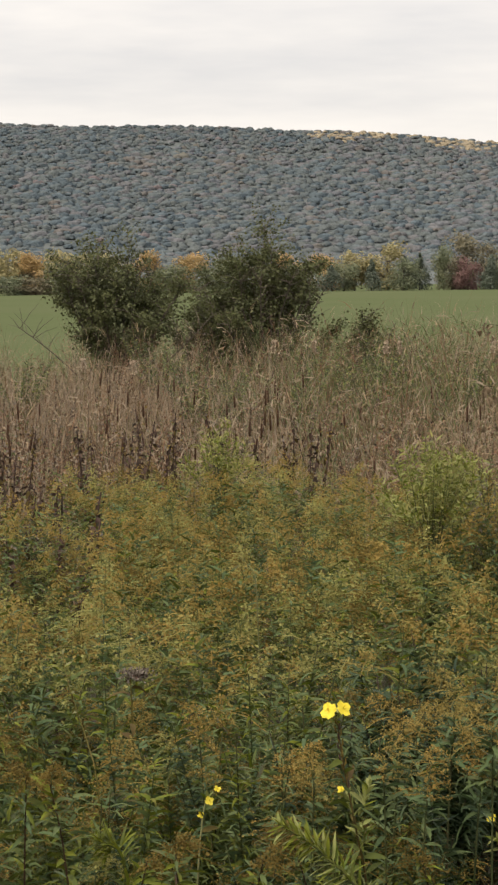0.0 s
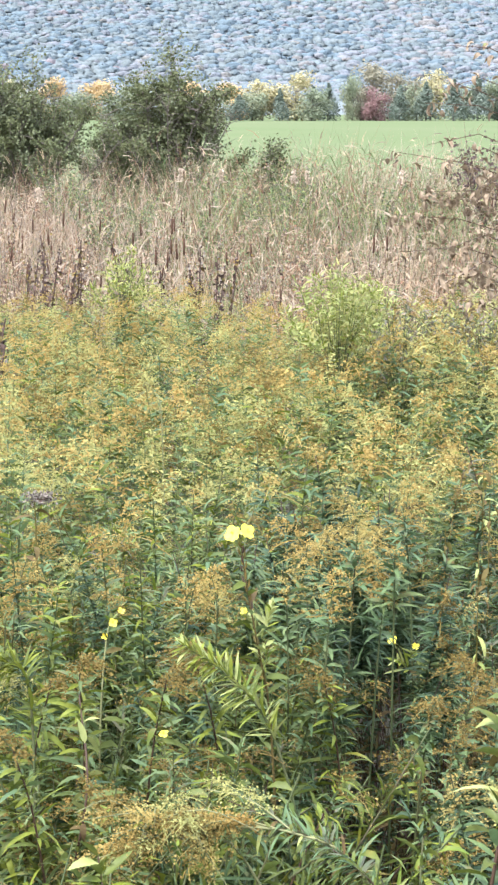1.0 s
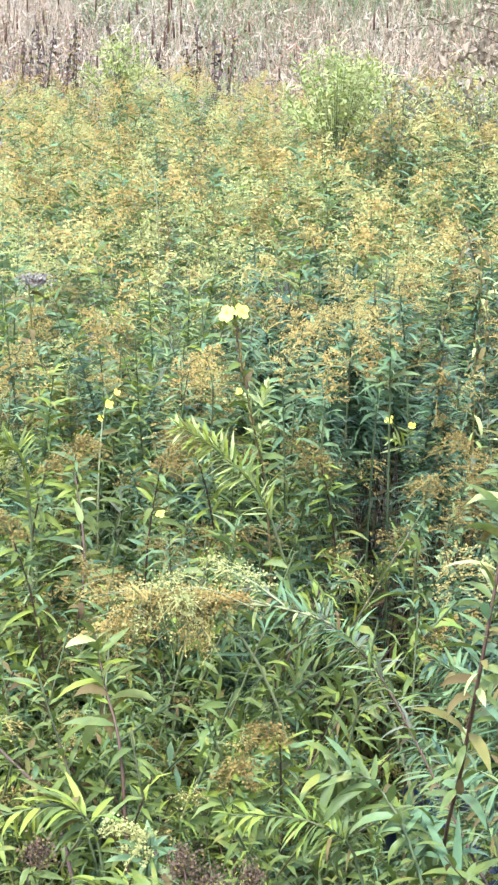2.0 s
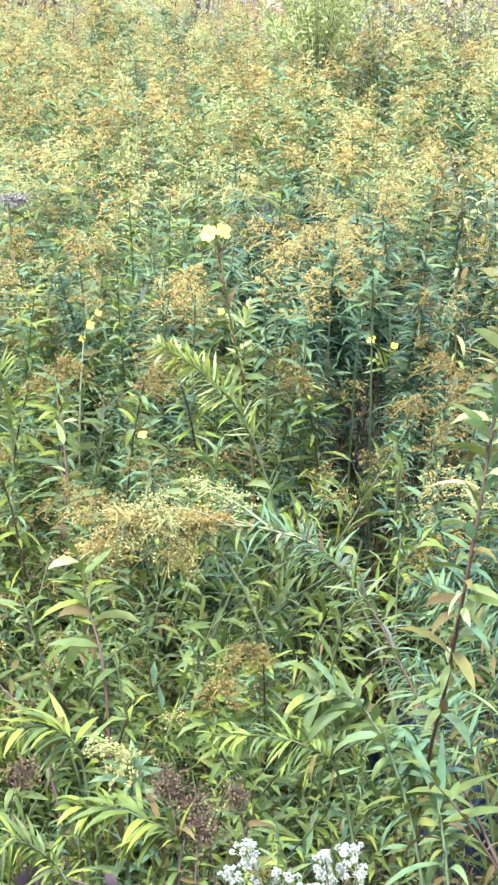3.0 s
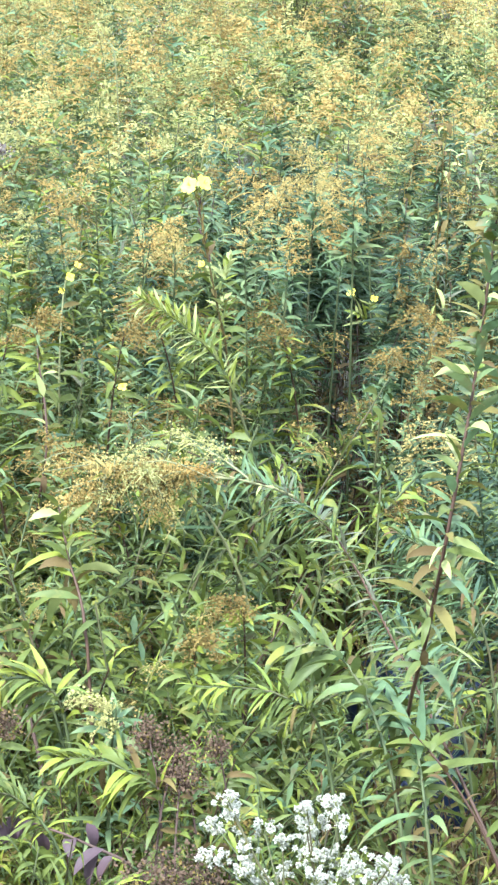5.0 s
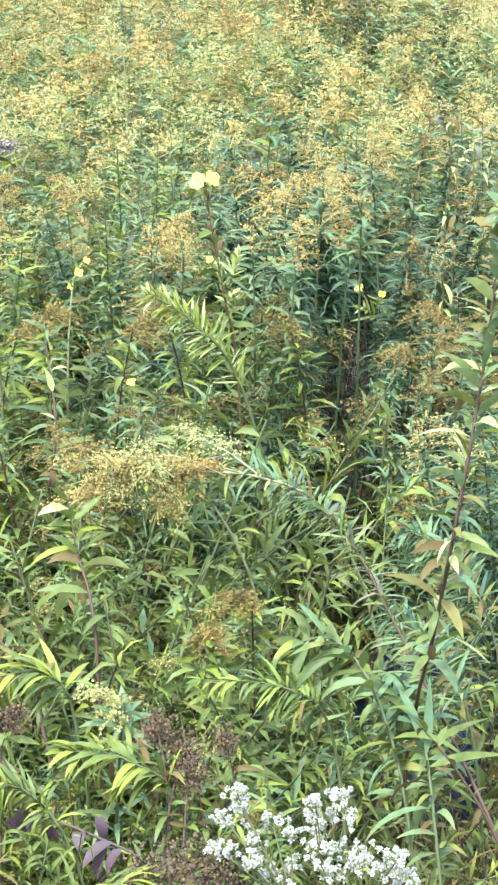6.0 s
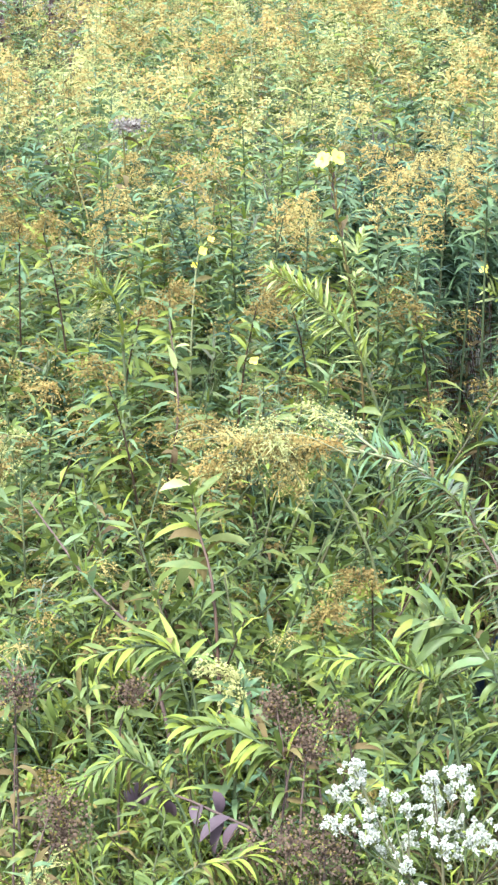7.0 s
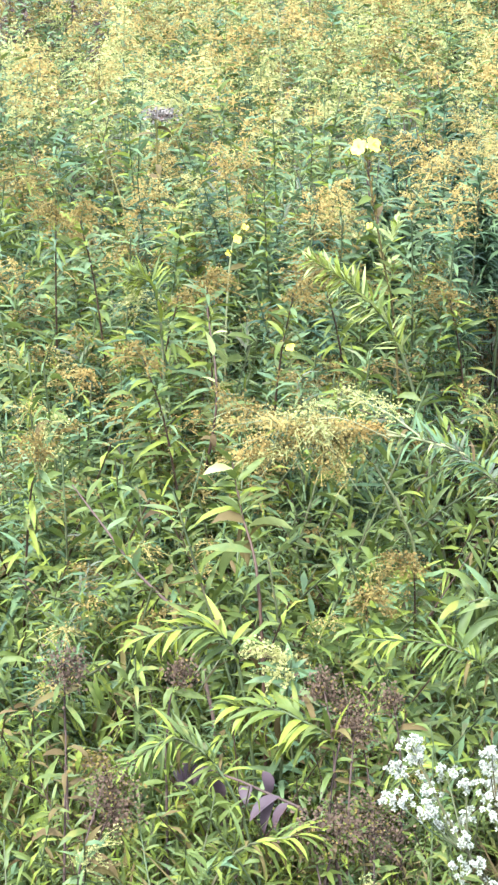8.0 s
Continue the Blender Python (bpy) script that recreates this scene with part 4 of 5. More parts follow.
# ---- nearer goldenrods: things of their own ----
LABELS = {GOLD: "tall goldenrod with a rusty gold flower head", BROWN: "goldenrod with a spent brown flower head", YELLOW: "goldenrod with a pale yellow flower head", None: "leafy green goldenrod shoot without flowers"}
near_models, near_joined, NEAR_HEADS = [], [], [GOLD, GOLD, BROWN, GOLD, YELLOW, None, GOLD, None, None, GOLD, None, BROWN]
for k, head in enumerate(NEAR_HEADS):
    random.seed(300 + k)
    pts = stem_curve(1.45, rnd(0.05, 0.25))
    lv = leaf_set(pts, 230, 0.094, (0.0062, 0.0062, 0.0074)[k % 3], ([SHADETEAL, LEAF], SHADETEAL, [BROAD, LEAF, LIME])[k % 3], 0.32, 0.96, (0.0, 0.9), (0.5, 1.9), 3, True, wither=0.25)
    hd = [plume(pts, rnd(0.10, 0.16), head, 24, 28, 0.0052, rnd(0.055, 0.085))] if head is not None else []
    near_models.append(plant("goldenrod", (0, -30, 0), LABELS[head], "goldenrod", "goldenrods", [stem_geo(pts, 0.0042)], (), hd, lv))
    near_joined.append(merged(stem_geo(pts, 0.0042), *hd, *lv).arrays())
# 12 to 14 go behind the gap; stems coloured dark to deepen its shade
for k, head in ((12, GOLD), (13, None), (14, BROWN), (15, None)):
    random.seed(300 + k)
    pts = stem_curve(1.45, rnd(0.05, 0.15))
    lv = leaf_set(pts, 200, 0.10, 0.0066, [SHADETEAL, SHADETEAL, LEAF] if k < 15 else [TAN, DRY, GREY, LEAF, STRAW], 0.74 if k < 15 else 0.4, 0.97, (0.0, 0.9), (0.4, 1.7), 3, True) + leaf_set(pts, 26, 0.09, 0.0066, [SHADETEAL, DRY], 0.35, 0.78, (-0.2, 0.6), (0.9, 2.0), 3, True)
    hd = [plume(pts, 0.12, head, 22, 26, 0.0052, 0.07)] if head is not None else []
    near_joined.append(merged(stem_geo(pts, 0.003, DARK), *hd, *lv).arrays())
random.seed(44)
made_near, count, behind = {}, 0, []
while count < 360:
    y = 3.75 + 2.15 * random.random() ** 0.9
    x = rnd(-0.135 * y - 0.25, 0.205 * y + 0.25)
    if count >= 315:
        y = rnd(4.95, 5.9)
        x = 0.112 * y + rnd(-0.2, 0.2)
    k = random.randrange(12)
    if in_clearing(x, y, 0.13) or (x > 0.155 * y and 4.6 < y < 5.5 and random.random() < 0.7):
        continue
    if y < 4.9 and NEAR_HEADS[k] in (GOLD, YELLOW) and random.random() < 0.8:
        k = random.choice([5, 7, 8, 10])
    # right part of the stand: mostly leaves with shade in their colour
    if x > 0.05 * y and k % 3 == 2 and y < 5.2 and random.random() < 0.8:
        k -= random.choice([1, 2])
    if x < 0.02 * y and random.random() < 0.6:
        k = random.choice([2, 5, 8, 5, 8, 11])
    top = 1.20 + 0.27 * min(1.0, max(0.0, (y - 3.8) / 1.2)) + 0.10 * noise.noise(Vector((x * 2.4, y * 2.0, 0)))
    if x > 0.112 * y + 0.04 and 4.1 < y < 5.1:
        top *= 0.72 if x < 0.152 * y else 0.84
        k = random.choice([5, 7, 8, 10, 2])
    if abs(x - 0.112 * y) < 0.22 and y > 4.95:
        k = random.choice([12, 13, 14, 13])
    elif y > 4.95 and x > 0.03 * y and k < 12 and NEAR_HEADS[k] is not None and random.random() < 0.55:
        k = random.choice([5, 7, 10, 13])
    if x > 0.155 * y and y > 4.95 and random.random() < 0.7:
        k = 15
    h = (top - ground_z(x, y)) * rnd(0.80, 1.03)
    tip = 4 if in_clearing(x, y, 0.3) else (18 if x < 0.02 * y else 13)
    m = pose(x, y, ground_z(x, y) - 0.02, rnd(-tip, tip), rnd(-tip, tip), rnd(0, 360)) @ Matrix.Diagonal((1, 1, h / 1.45, 1))
    count += 1
    if y > 4.95:
        behind.append((k, x, y, ground_z(x, y) - 0.02, rnd(0, 6.28), h / 1.45, math.tan(radians(rnd(-tip, tip))), math.tan(radians(rnd(-tip, tip)))))
        continue
    made_near[k] = made_near.get(k, -1) + 1
    put([near_models[k]], made_near[k], m)
tagged(scatter("goldenrod_stand", near_joined, behind, GR), "dense goldenrods with rusty gold heads behind the primroses", "goldenrod", kind="stuff")

# ---- leafy thicket between the stems, joined ----
thick = []
for k in range(6):
    random.seed(380 + k)
    pts = stem_curve(1.2, rnd(0.1, 0.35), 5)
    thick.append(merged(stem_geo(pts, 0.0035, STEM, 3), *leaf_set(pts, 105, 0.10, 0.0070, ([BROAD, LEAF], [SHADETEAL, LEAF, SHADETEAL])[k % 2], 0.25, 1.0, (0.0, 1.0), (0.4, 1.8), 2, True, wither=0.3)).arrays())
random.seed(47)
places = []
while len(places) < 460:
    y = rnd(3.1, 6.0)
    x = rnd(-0.135 * y - 0.2, 0.205 * y + 0.2)
    if in_clearing(x, y, 0.2) or (x > 0.155 * y and 4.5 < y < 5.5 and random.random() < 0.7) or (x > 0.13 * y and y < 3.9) or (abs(x - 0.112 * y) < 0.24 and y > 4.6):
        continue
    top = 1.02 + 0.36 * min(1.0, max(0.0, (y - 3.1) / 1.9)) + 0.12 * noise.noise(Vector((x * 2.4, y * 2.0, 0)))
    k = random.randrange(6)
    # same darkened leaves for the thicket on the right
    if x > 0.07 * y and y > 3.8 and k % 2 == 0:
        k += 1
    elif (y < 4.0 or x < 0.02 * y) and k % 2:
        k -= random.random() < 0.8
    places.append((k, x, y, ground_z(x, y) - 0.01, rnd(0, 6.28), (top - ground_z(x, y)) / 1.2 * rnd(0.75, 1.0), rnd(-0.1, 0.1), rnd(-0.1, 0.1)))
tagged(scatter("goldenrod_thicket", thick, places, GR), "thicket of leafy goldenrod stems between taller plants", "goldenrod", kind="stuff")

# fine-leaved lighter plants among them
fine = []
for k in range(6):
    random.seed(390 + k)
    pts = stem_curve(1.2, rnd(0.15, 0.4), 5)
    leaves = leaf_set(pts, 140, 0.082, 0.0050, ([LEAF, LIME, BROAD], [LEAF, GREY, LEAF], [LIME, BROAD, LEAF])[k % 3], 0.45, 0.98, (0.0, 1.2), (0.2, 1.5), 2, True, taper=0.35)
    head = [plume(pts, 0.07, BROWN if k % 2 else GOLD, 14, 14, 0.0052, 0.06, False)] if k != 2 else []
    fine.append(merged(stem_geo(pts, 0.003, STEM if k % 2 else STRAW, 3), *leaves, *head).arrays())
random.seed(48)
places = []
while len(places) < 160:
    y = rnd(3.3, 5.4)
    x = rnd(-0.135 * y - 0.15, 0.05 * y)
    top = 1.08 + 0.36 * min(1.0, max(0.0, (y - 3.3) / 1.7)) + 0.10 * noise.noise(Vector((x * 2.8, y * 2.0, 3)))
    places.append((random.randrange(6), x, y, ground_z(x, y) - 0.01, rnd(0, 6.28), (top - ground_z(x, y)) / 1.2 * rnd(0.8, 1.02), rnd(-0.2, 0.2), rnd(-0.2, 0.2)))
tagged(scatter("fine_leaved_goldenrod", fine, places, GR), "light green fine-leaved goldenrods with small rusty heads", "goldenrod", kind="stuff")

# ---- low leafy growth in front ----
front_models, FRONT_HEADS = [], [None, None, BROWN, None, YELLOW, None, None, BROWN, None, None]
for k, head in enumerate(FRONT_HEADS):
    random.seed(400 + k)
    lodged = k in (1, 3, 6, 7, 8)
    pts = stem_curve(0.80, rnd(0.45, 0.7) if lodged else rnd(0.1, 0.3), 9, 0.0, rnd(0.1, 0.25) if lodged else 0.0)
    mat = [BROAD, BROAD, LIME, BROAD, LEAF, BROAD, BROAD, LIME, BROAD, BROAD][k]
    lv = leaf_set(pts, 64 if k < 5 else 100, 0.092, 0.0090, mat if k % 2 else [mat] * 9 + [DRY], 0.12, 0.985, (0.15, 1.1), (0.2, 1.6), 4 if k < 5 else 3, wither=0.5)
    hd = [plume(pts, 0.09, head, 18, 22, 0.0042, 0.042)] if head is not None else []
    words = "leafy goldenrod shoot with a small spent head" if head is not None else ("arching yellow-green goldenrod shoot bowed by its weight" if lodged else "broad-leaved yellow-green goldenrod shoot")
    single = k < 5
    front_models.append(plant("leafy_shoot", (0, -30, 0), words, "goldenrod", "leafy shoots", [stem_geo(pts, 0.0045, STEM)], lv if single else (), hd, () if single else lv))
random.seed(55)
made_front = {}
for i in range(300):
    y = 2.3 + 1.95 * (i + random.random()) / 300
    x = rnd(-0.135 * y - 0.15, 0.205 * y + 0.15)
    k = random.randrange(5) if i % 10 == 0 else random.randrange(5, 10)
    if in_clearing(x, y, 0.32 if k in (1, 3, 6, 7, 8) else 0.2) or (x > 0.24 and y < 2.55) or (x > 0.145 * y and y < 3.8) or (abs(x - 0.112 * y) < 0.2 and y > 3.6):
        continue
    top = 0.99 + 0.13 * (y - 2.5) + 0.08 * noise.noise(Vector((x * 3, y * 3, 2)))
    h = (top - ground_z(x, y)) * rnd(0.72, 1.05)
    m = pose(x, y, ground_z(x, y) - 0.02, rnd(-22, 22), rnd(-22, 22), rnd(0, 360)) @ Matrix.Diagonal((min(1.1, max(0.6, h / 0.72)), min(1.1, max(0.6, h / 0.72)), max(0.35, h / 0.72), 1))
    made_front[k] = made_front.get(k, -1) + 1
    put([front_models[k]], made_front[k], m)

# a taller leafy patch on the bank
for i in range(44):
    x, y = rnd(-0.5, 0.02), rnd(3.15, 4.1)
    k = random.randrange(5, 10)
    h = (1.08 + 0.15 * (y - 3.1) - ground_z(x, y)) * rnd(0.8, 1.05)
    made_front[k] = made_front.get(k, -1) + 1
    put([front_models[k]], made_front[k], pose(x, y, ground_z(x, y) - 0.02, rnd(-20, 20), rnd(-20, 20), rnd(0, 360)) @ Matrix.Diagonal((1, 1, h / 0.72, 1)))

# short leafy shoots that fill the bank between them, joined
fill = []
for k in range(8):
    random.seed(440 + k)
    pts = stem_curve(0.6, rnd(0.1, 0.4), 5, None, rnd(0.0, 0.15))
    mats_ = [[BROAD, BROAD, LIME], [LIME, BROAD], [BROAD, LEAF], [BROAD, LIME, DRY], [LIME, LIME, BROAD], [LEAF, BROAD, LIME], [BROAD, LIME, TAN], [LEAF, BROAD]][k]
    fill.append(merged(stem_geo(pts, 0.003, STEM if k % 3 else REDSTEM, 3), *leaf_set(pts, 48, (0.068, 0.088, 0.105, 0.076)[k % 4], (0.0068, 0.0085, 0.0100, 0.0062)[k % 4], mats_, 0.3, 1.0, (-0.1, 1.1), (0.3, 1.8), 2, wither=0.38)).arrays())
random.seed(57)
places = []
while len(places) < 560:
    y = rnd(2.2, 4.0)
    x = rnd(-0.135 * y - 0.12, 0.205 * y + 0.12)
    if in_clearing(x, y, 0.2) or (x > 0.155 * y and y < 3.2) or (y > 3.5 and x > 0.06 * y) or (x > 0.15 * y and y < 3.8) or (x > 0.12 * y and random.random() < 0.5) or (x > 0.24 and y < 2.5):
        continue
    top = 0.97 + 0.14 * (y - 2.5) + 0.09 * noise.noise(Vector((x * 4, y * 4, 7)))
    patch = noise.noise(Vector((x * 4.5, y * 4.5, 5)))
    k = random.choice([1, 4, 0, 3, 6]) if patch > 0.05 else random.choice([2, 5, 7, 0, 3])
    places.append((k, x, y, ground_z(x, y) - 0.01, rnd(0, 6.28), max(0.2, (top - ground_z(x, y)) / 0.6) * rnd(0.7, 1.0), rnd(-0.25, 0.25), rnd(-0.25, 0.25)))
tagged(scatter("leafy_shoots", fill, places, GR), "bank covered with short yellow-green leafy goldenrod shoots", "goldenrod", kind="stuff")

# withered shoots where the bank is bare
wilted = []
for k in range(4):
    random.seed(460 + k)
    pts = stem_curve(0.7, rnd(0.15, 0.4), 5)
    wilted.append(merged(stem_geo(pts, 0.003, DARK if k % 2 else REDSTEM, 3), *leaf_set(pts, 34, 0.07, 0.0085, [DRY, DRY, TAN, BROAD], 0.2, 1.0, (-0.4, 0.8), (0.6, 2.2), 3, wither=0.4)).arrays())
random.seed(58)
places = []
while len(places) < 70:
    y = rnd(2.6, 3.85)
    x = rnd(0.14 * y, 0.21 * y + 0.1)
    places.append((random.randrange(4), x, y, ground_z(x, y) - 0.01, rnd(0, 6.28), max(0.2, (0.86 + 0.04 * (y - 2.6) - ground_z(x, y)) / 0.7) * rnd(0.6, 1.0), rnd(-0.3, 0.3), rnd(-0.3, 0.3)))
tagged(scatter("withered_shoots", wilted, places, GR), "withered brown shoots over bare soil", "weeds", kind="stuff")

# the meadow goes on to either side and up to the verge
random.seed(71)
rough = []
for k in range(8):
    g = Geo()
    for _ in range(5):
        pts = stem_curve(1.25 * rnd(0.7, 1.0), rnd(0.1, 0.3), 3)
        o = Vector((rnd(-0.16, 0.16), rnd(-0.16, 0.16), 0))
        pts = [p + o for p in pts]
        g = merged(g, stem_geo(pts, 0.004, STEM, 3), *leaf_set(pts, 10, 0.12, 0.018, BROAD if k % 2 else LEAF, 0.3, 0.95, (0.1, 0.9), (0.1, 1.2), 2, True))
        for _ in range(6):
            c, d = at_curve(pts, rnd(0.88, 1.0))
            g.chip(c + Vector((rnd(-1, 1), rnd(-1, 1), rnd(-1, 1))) * 0.04, rnd(0.02, 0.035), GOLD if k % 4 else BROWN)
    rough.append(g.arrays())
places = []
while len(places) < 230:
    x, y = random.gauss(0, 2.6), rnd(1.7, 15)
    if -0.135 * y - 0.25 < x < 0.205 * y + 0.25 or abs(x) < 0.6 and y < 2.4:
        continue
    top = (1.35 if y > 4.5 else 0.95 + 0.12 * (y - 1.5)) + 0.2 * noise.noise(Vector((x, y, 0)))
    places.append((random.randrange(8), x, y, ground_z(x, y) - 0.02, rnd(0, 6.28), max(0.25, (top - ground_z(x, y)) / 1.2) * rnd(0.85, 1.1), 0, 0))
tagged(scatter("meadow_weeds", rough, places, GR), "rough meadow of goldenrod and weeds to either side", "weeds", kind="stuff")
side_reeds = []
while len(side_reeds) < 260:
    x, y = rnd(-16, 16), rnd(14.5, 42)
    if -0.15 * y - 0.5 < x < 0.21 * y + 0.5:
        continue
    side_reeds.append((random.randrange(20), x, y, ground_z(x, y) - 0.02, rnd(0, 6.28), (1.16 + (y - 14) * 0.021) / 1.5 * rnd(0.8, 1.2), 0, 0))
tagged(scatter("dry_reeds", reed_templates, side_reeds, REEDS), "dry tan reeds at the sides of the bed", "reeds", kind="stuff")

# undergrowth that closes the floor
random.seed(66)
low = []
for k in range(6):
    g = Geo()
    for _ in range(14):
        a, el = rnd(0, 6.28), rnd(0.3, 1.4)
        g.blade((rnd(-0.06, 0.06), rnd(-0.06, 0.06), 0), (math.cos(a) * math.cos(el), math.sin(a) * math.cos(el), math.sin(el)), rnd(0.15, 0.42), rnd(0.006, 0.012), rnd(0.4, 1.8), random.choice([LEAF, LEAF, DRY, TAN, BROAD]) if k else random.choice([DRY, TAN]), 3)
    low.append(g.arrays())
places = []
for _ in range(900):
    y = rnd(1.7, 6.5)
    x = rnd(-0.135 * y - 0.3, 0.205 * y + 0.3)
    places.append((random.randrange(6), x, y, ground_z(x, y) - 0.01, rnd(0, 6.28), rnd(0.7, 1.3), 0, 0))
for _ in range(150):
    y = rnd(4.9, 6.4)
    x = 0.55 + 0.125 * (y - 4.3) + rnd(-0.3, 0.3)
    places.append((random.randrange(6), x, y, ground_z(x, y) - 0.01, rnd(0, 6.28), rnd(1.2, 1.9), 0, 0))
tagged(scatter("undergrowth", low, places, GR), "matted low grass and withered leaves on the soil", "grass", kind="stuff")
places = []
for _ in range(420):
    x, y = rnd(0.36, 0.9), rnd(2.3, 3.95)
    if x > 0.14 * y:
        places.append((0, x, y, ground_z(x, y) - 0.01, rnd(0, 6.28), rnd(0.6, 1.2), 0, 0))
tagged(scatter("thatch", low, places, GR), "mat of dry tan grass over the soil", "grass", kind="stuff")
places = []
while len(places) < 700:
    x, y = random.gauss(0, 2.8), rnd(-4, 3.2)
    if -0.55 < x < 0.75 and y > 1.6:
        continue
    places.append((random.randrange(6), x, y, ground_z(x, y) - 0.01, rnd(0, 6.28), rnd(0.4, 0.8), 0, 0))
tagged(scatter("verge_grass", low, places, GR), "short mixed grass on the verge", "grass", kind="stuff")

# ---- evening primroses ----
def tufted(curve, n=12):
    """Curve through world points, relative to its first point, and that point."""
    pts = smooth_curve(curve, n)
    base = pts[0].copy()
    return base, [p - base for p in pts]


def flower(parent, at, face, size, opened=1.0):
    """Four-petalled yellow flower on a thin green tube."""
    at, face = Vector(at), Vector(face).normalized()
    g = Geo()
    g.tube([at - face * size * 0.9 - Vector((0, 0, size * 0.4)), at - face * size * 0.35, at], [size * 0.05, size * 0.06, size * 0.13], PALE, 6)
    f = build("flower", g, GR, parent, "bright yellow four-petalled flower")
    u = face.orthogonal().normalized()
    w = face.cross(u)
    for k in range(4):
        a = k * math.pi / 2 + 0.5
        d = math.cos(a) * u + math.sin(a) * w
        t = face.cross(d)
        rows = []
        for i in range(5):
            s = i / 4
            half = size * 0.32 * (0.25 + 0.95 * math.sin(math.pi * min(1.0, 0.15 + 0.66 * s)))
            p = at + d * size * 0.52 * s * opened + face * size * (0.30 * s * (1.4 - opened) - 0.10 * s * s)
            notch = d * (-size * 0.07 if i == 4 else 0)
            ruff = face * size * 0.05
            rows.append([p - t * half + ruff, p - t * half * 0.5 - ruff * 0.4, p + notch, p + t * half * 0.5 - ruff * 0.4, p + t * half + ruff])
        pg = Geo()
        pg.strip(rows, 0)
        build("petal", pg, [M_PETAL], f)
    sg = Geo()
    for _ in range(8):
        e = at + face * size * 0.28 + (u * rnd(-1, 1) + w * rnd(-1, 1)) * size * 0.14
        sg.tube([at, e], [size * 0.012, size * 0.016], 0, 3)
    build("stamen", sg, [M_PETAL], f)
    return f


def primrose(curve, flowers, label, buds=(), seed=0, leaf_n=26, pods=True):
    random.seed(seed)
    base, pts = tufted(curve)
    t = empty("evening_primrose", pose(*base), label, "primrose", "evening primroses")
    build("stem", stem_geo(pts, 0.0036, DRY if pods else STRAW, 6), GR, t)
    for g in leaf_set(pts, leaf_n, 0.075, 0.014, [BROAD, BROAD, LEAF, DRY], 0.3, 0.82, (0.3, 1.0), (0.2, 1.2), 4):
        build("leaf", g, GR, t)
    if pods:
        for i in range(18):
            p, d = at_curve(pts, 0.72 + 0.24 * i / 18)
            r = Matrix.Rotation(i * 2.4, 3, d) @ d.orthogonal().normalized()
            g = Geo()
            e = p + d * 0.018 + r * 0.008
            g.tube([p, p.lerp(e, 0.3) + r * 0.003, p.lerp(e, 0.75), e], [0.001, 0.0022, 0.002, 0.0006], BROWN if i % 3 else DARK, 5)
            build("seed_pod", g, GR, t)
    for g in leaf_set(pts, 10, 0.035, 0.008, [PALE, LIME], 0.93, 1.0, (0.5, 1.2), (0.0, 0.5), 3):
        build("leaf", g, GR, t)
    for at, face, size, op in flowers:
        p = Vector(at) - base
        q, d = at_curve(pts, 0.985)
        near = min((at_curve(pts, s / 20)[0] for s in range(8, 21)), key=lambda c: (c - p).length + max(0.0, c.z - p.z) * 3)
        if (near - p).length > 0.015:
            sg = Geo()
            sg.tube([near, (near + p) / 2 + Vector((0, 0, -0.005)), p - Vector(face).normalized() * size * 0.8], [0.0025, 0.002, 0.0016], PALE, 4)
            build("stalk", sg, GR, t)
        flower(t, p, face, size, op)
    for at, n in buds:
        p = Vector(at) - base
        near = min((at_curve(pts, s / 20)[0] for s in range(6, 21)), key=lambda c: (c - p).length + (0.5 if c.z > p.z - 0.03 else 0))
        br = [near, (near + p) / 2 + Vector((0.006, 0, -0.012)), p]
        build("branch", stem_geo(br, 0.0026, PALE, 4), GR, t)
        for g in leaf_set(br, n, 0.048, 0.009, [PALE, LIME, PALE], 0.3, 1.0, (0.4, 1.2), (0.0, 0.5), 3):
            build("leaf", g, GR, t)
    return t


primrose([(0.30, 4.30, 0.05), (0.285, 4.33, 0.70), (0.261, 4.35, 1.175), (0.234, 4.335, 1.335), (0.204, 4.345, 1.49), (0.190, 4.346, 1.595)],
         [((0.174, 4.325, 1.601), (-0.5, -0.7, 0.5), 0.037, 0.9), ((0.203, 4.325, 1.606), (0.5, -0.65, 0.55), 0.036, 0.85), ((0.202, 4.36, 1.425), (-0.4, -0.6, 0.6), 0.022, 0.6)],
         "tall evening primrose with two open yellow flowers", [((0.203, 4.365, 1.42), 12), ((0.262, 4.365, 1.44), 22), ((0.245, 4.33, 1.36), 14)], 801)
primrose([(-0.115, 4.53, 0.1), (-0.112, 4.54, 0.8), (-0.110, 4.55, 1.13), (-0.098, 4.62, 1.30), (-0.085, 4.64, 1.34)],
         [((-0.084, 4.63, 1.333), (0.3, -0.8, 0.4), 0.024, 0.75), ((-0.066, 4.635, 1.358), (0.3, -0.6, 0.7), 0.021, 0.6), ((-0.102, 4.62, 1.304), (-0.2, -0.8, 0.1), 0.019, 0.6)],
         "slender evening primrose with small half-open flowers", (), 802, 14, False)
primrose([(0.06, 4.22, 0.1), (0.045, 4.22, 0.75), (0.03, 4.22, 1.19)], [((0.029, 4.205, 1.203), (0, -0.8, 0.5), 0.024, 0.7)], "low evening primrose with one pale yellow flower", (), 803, 16, False)
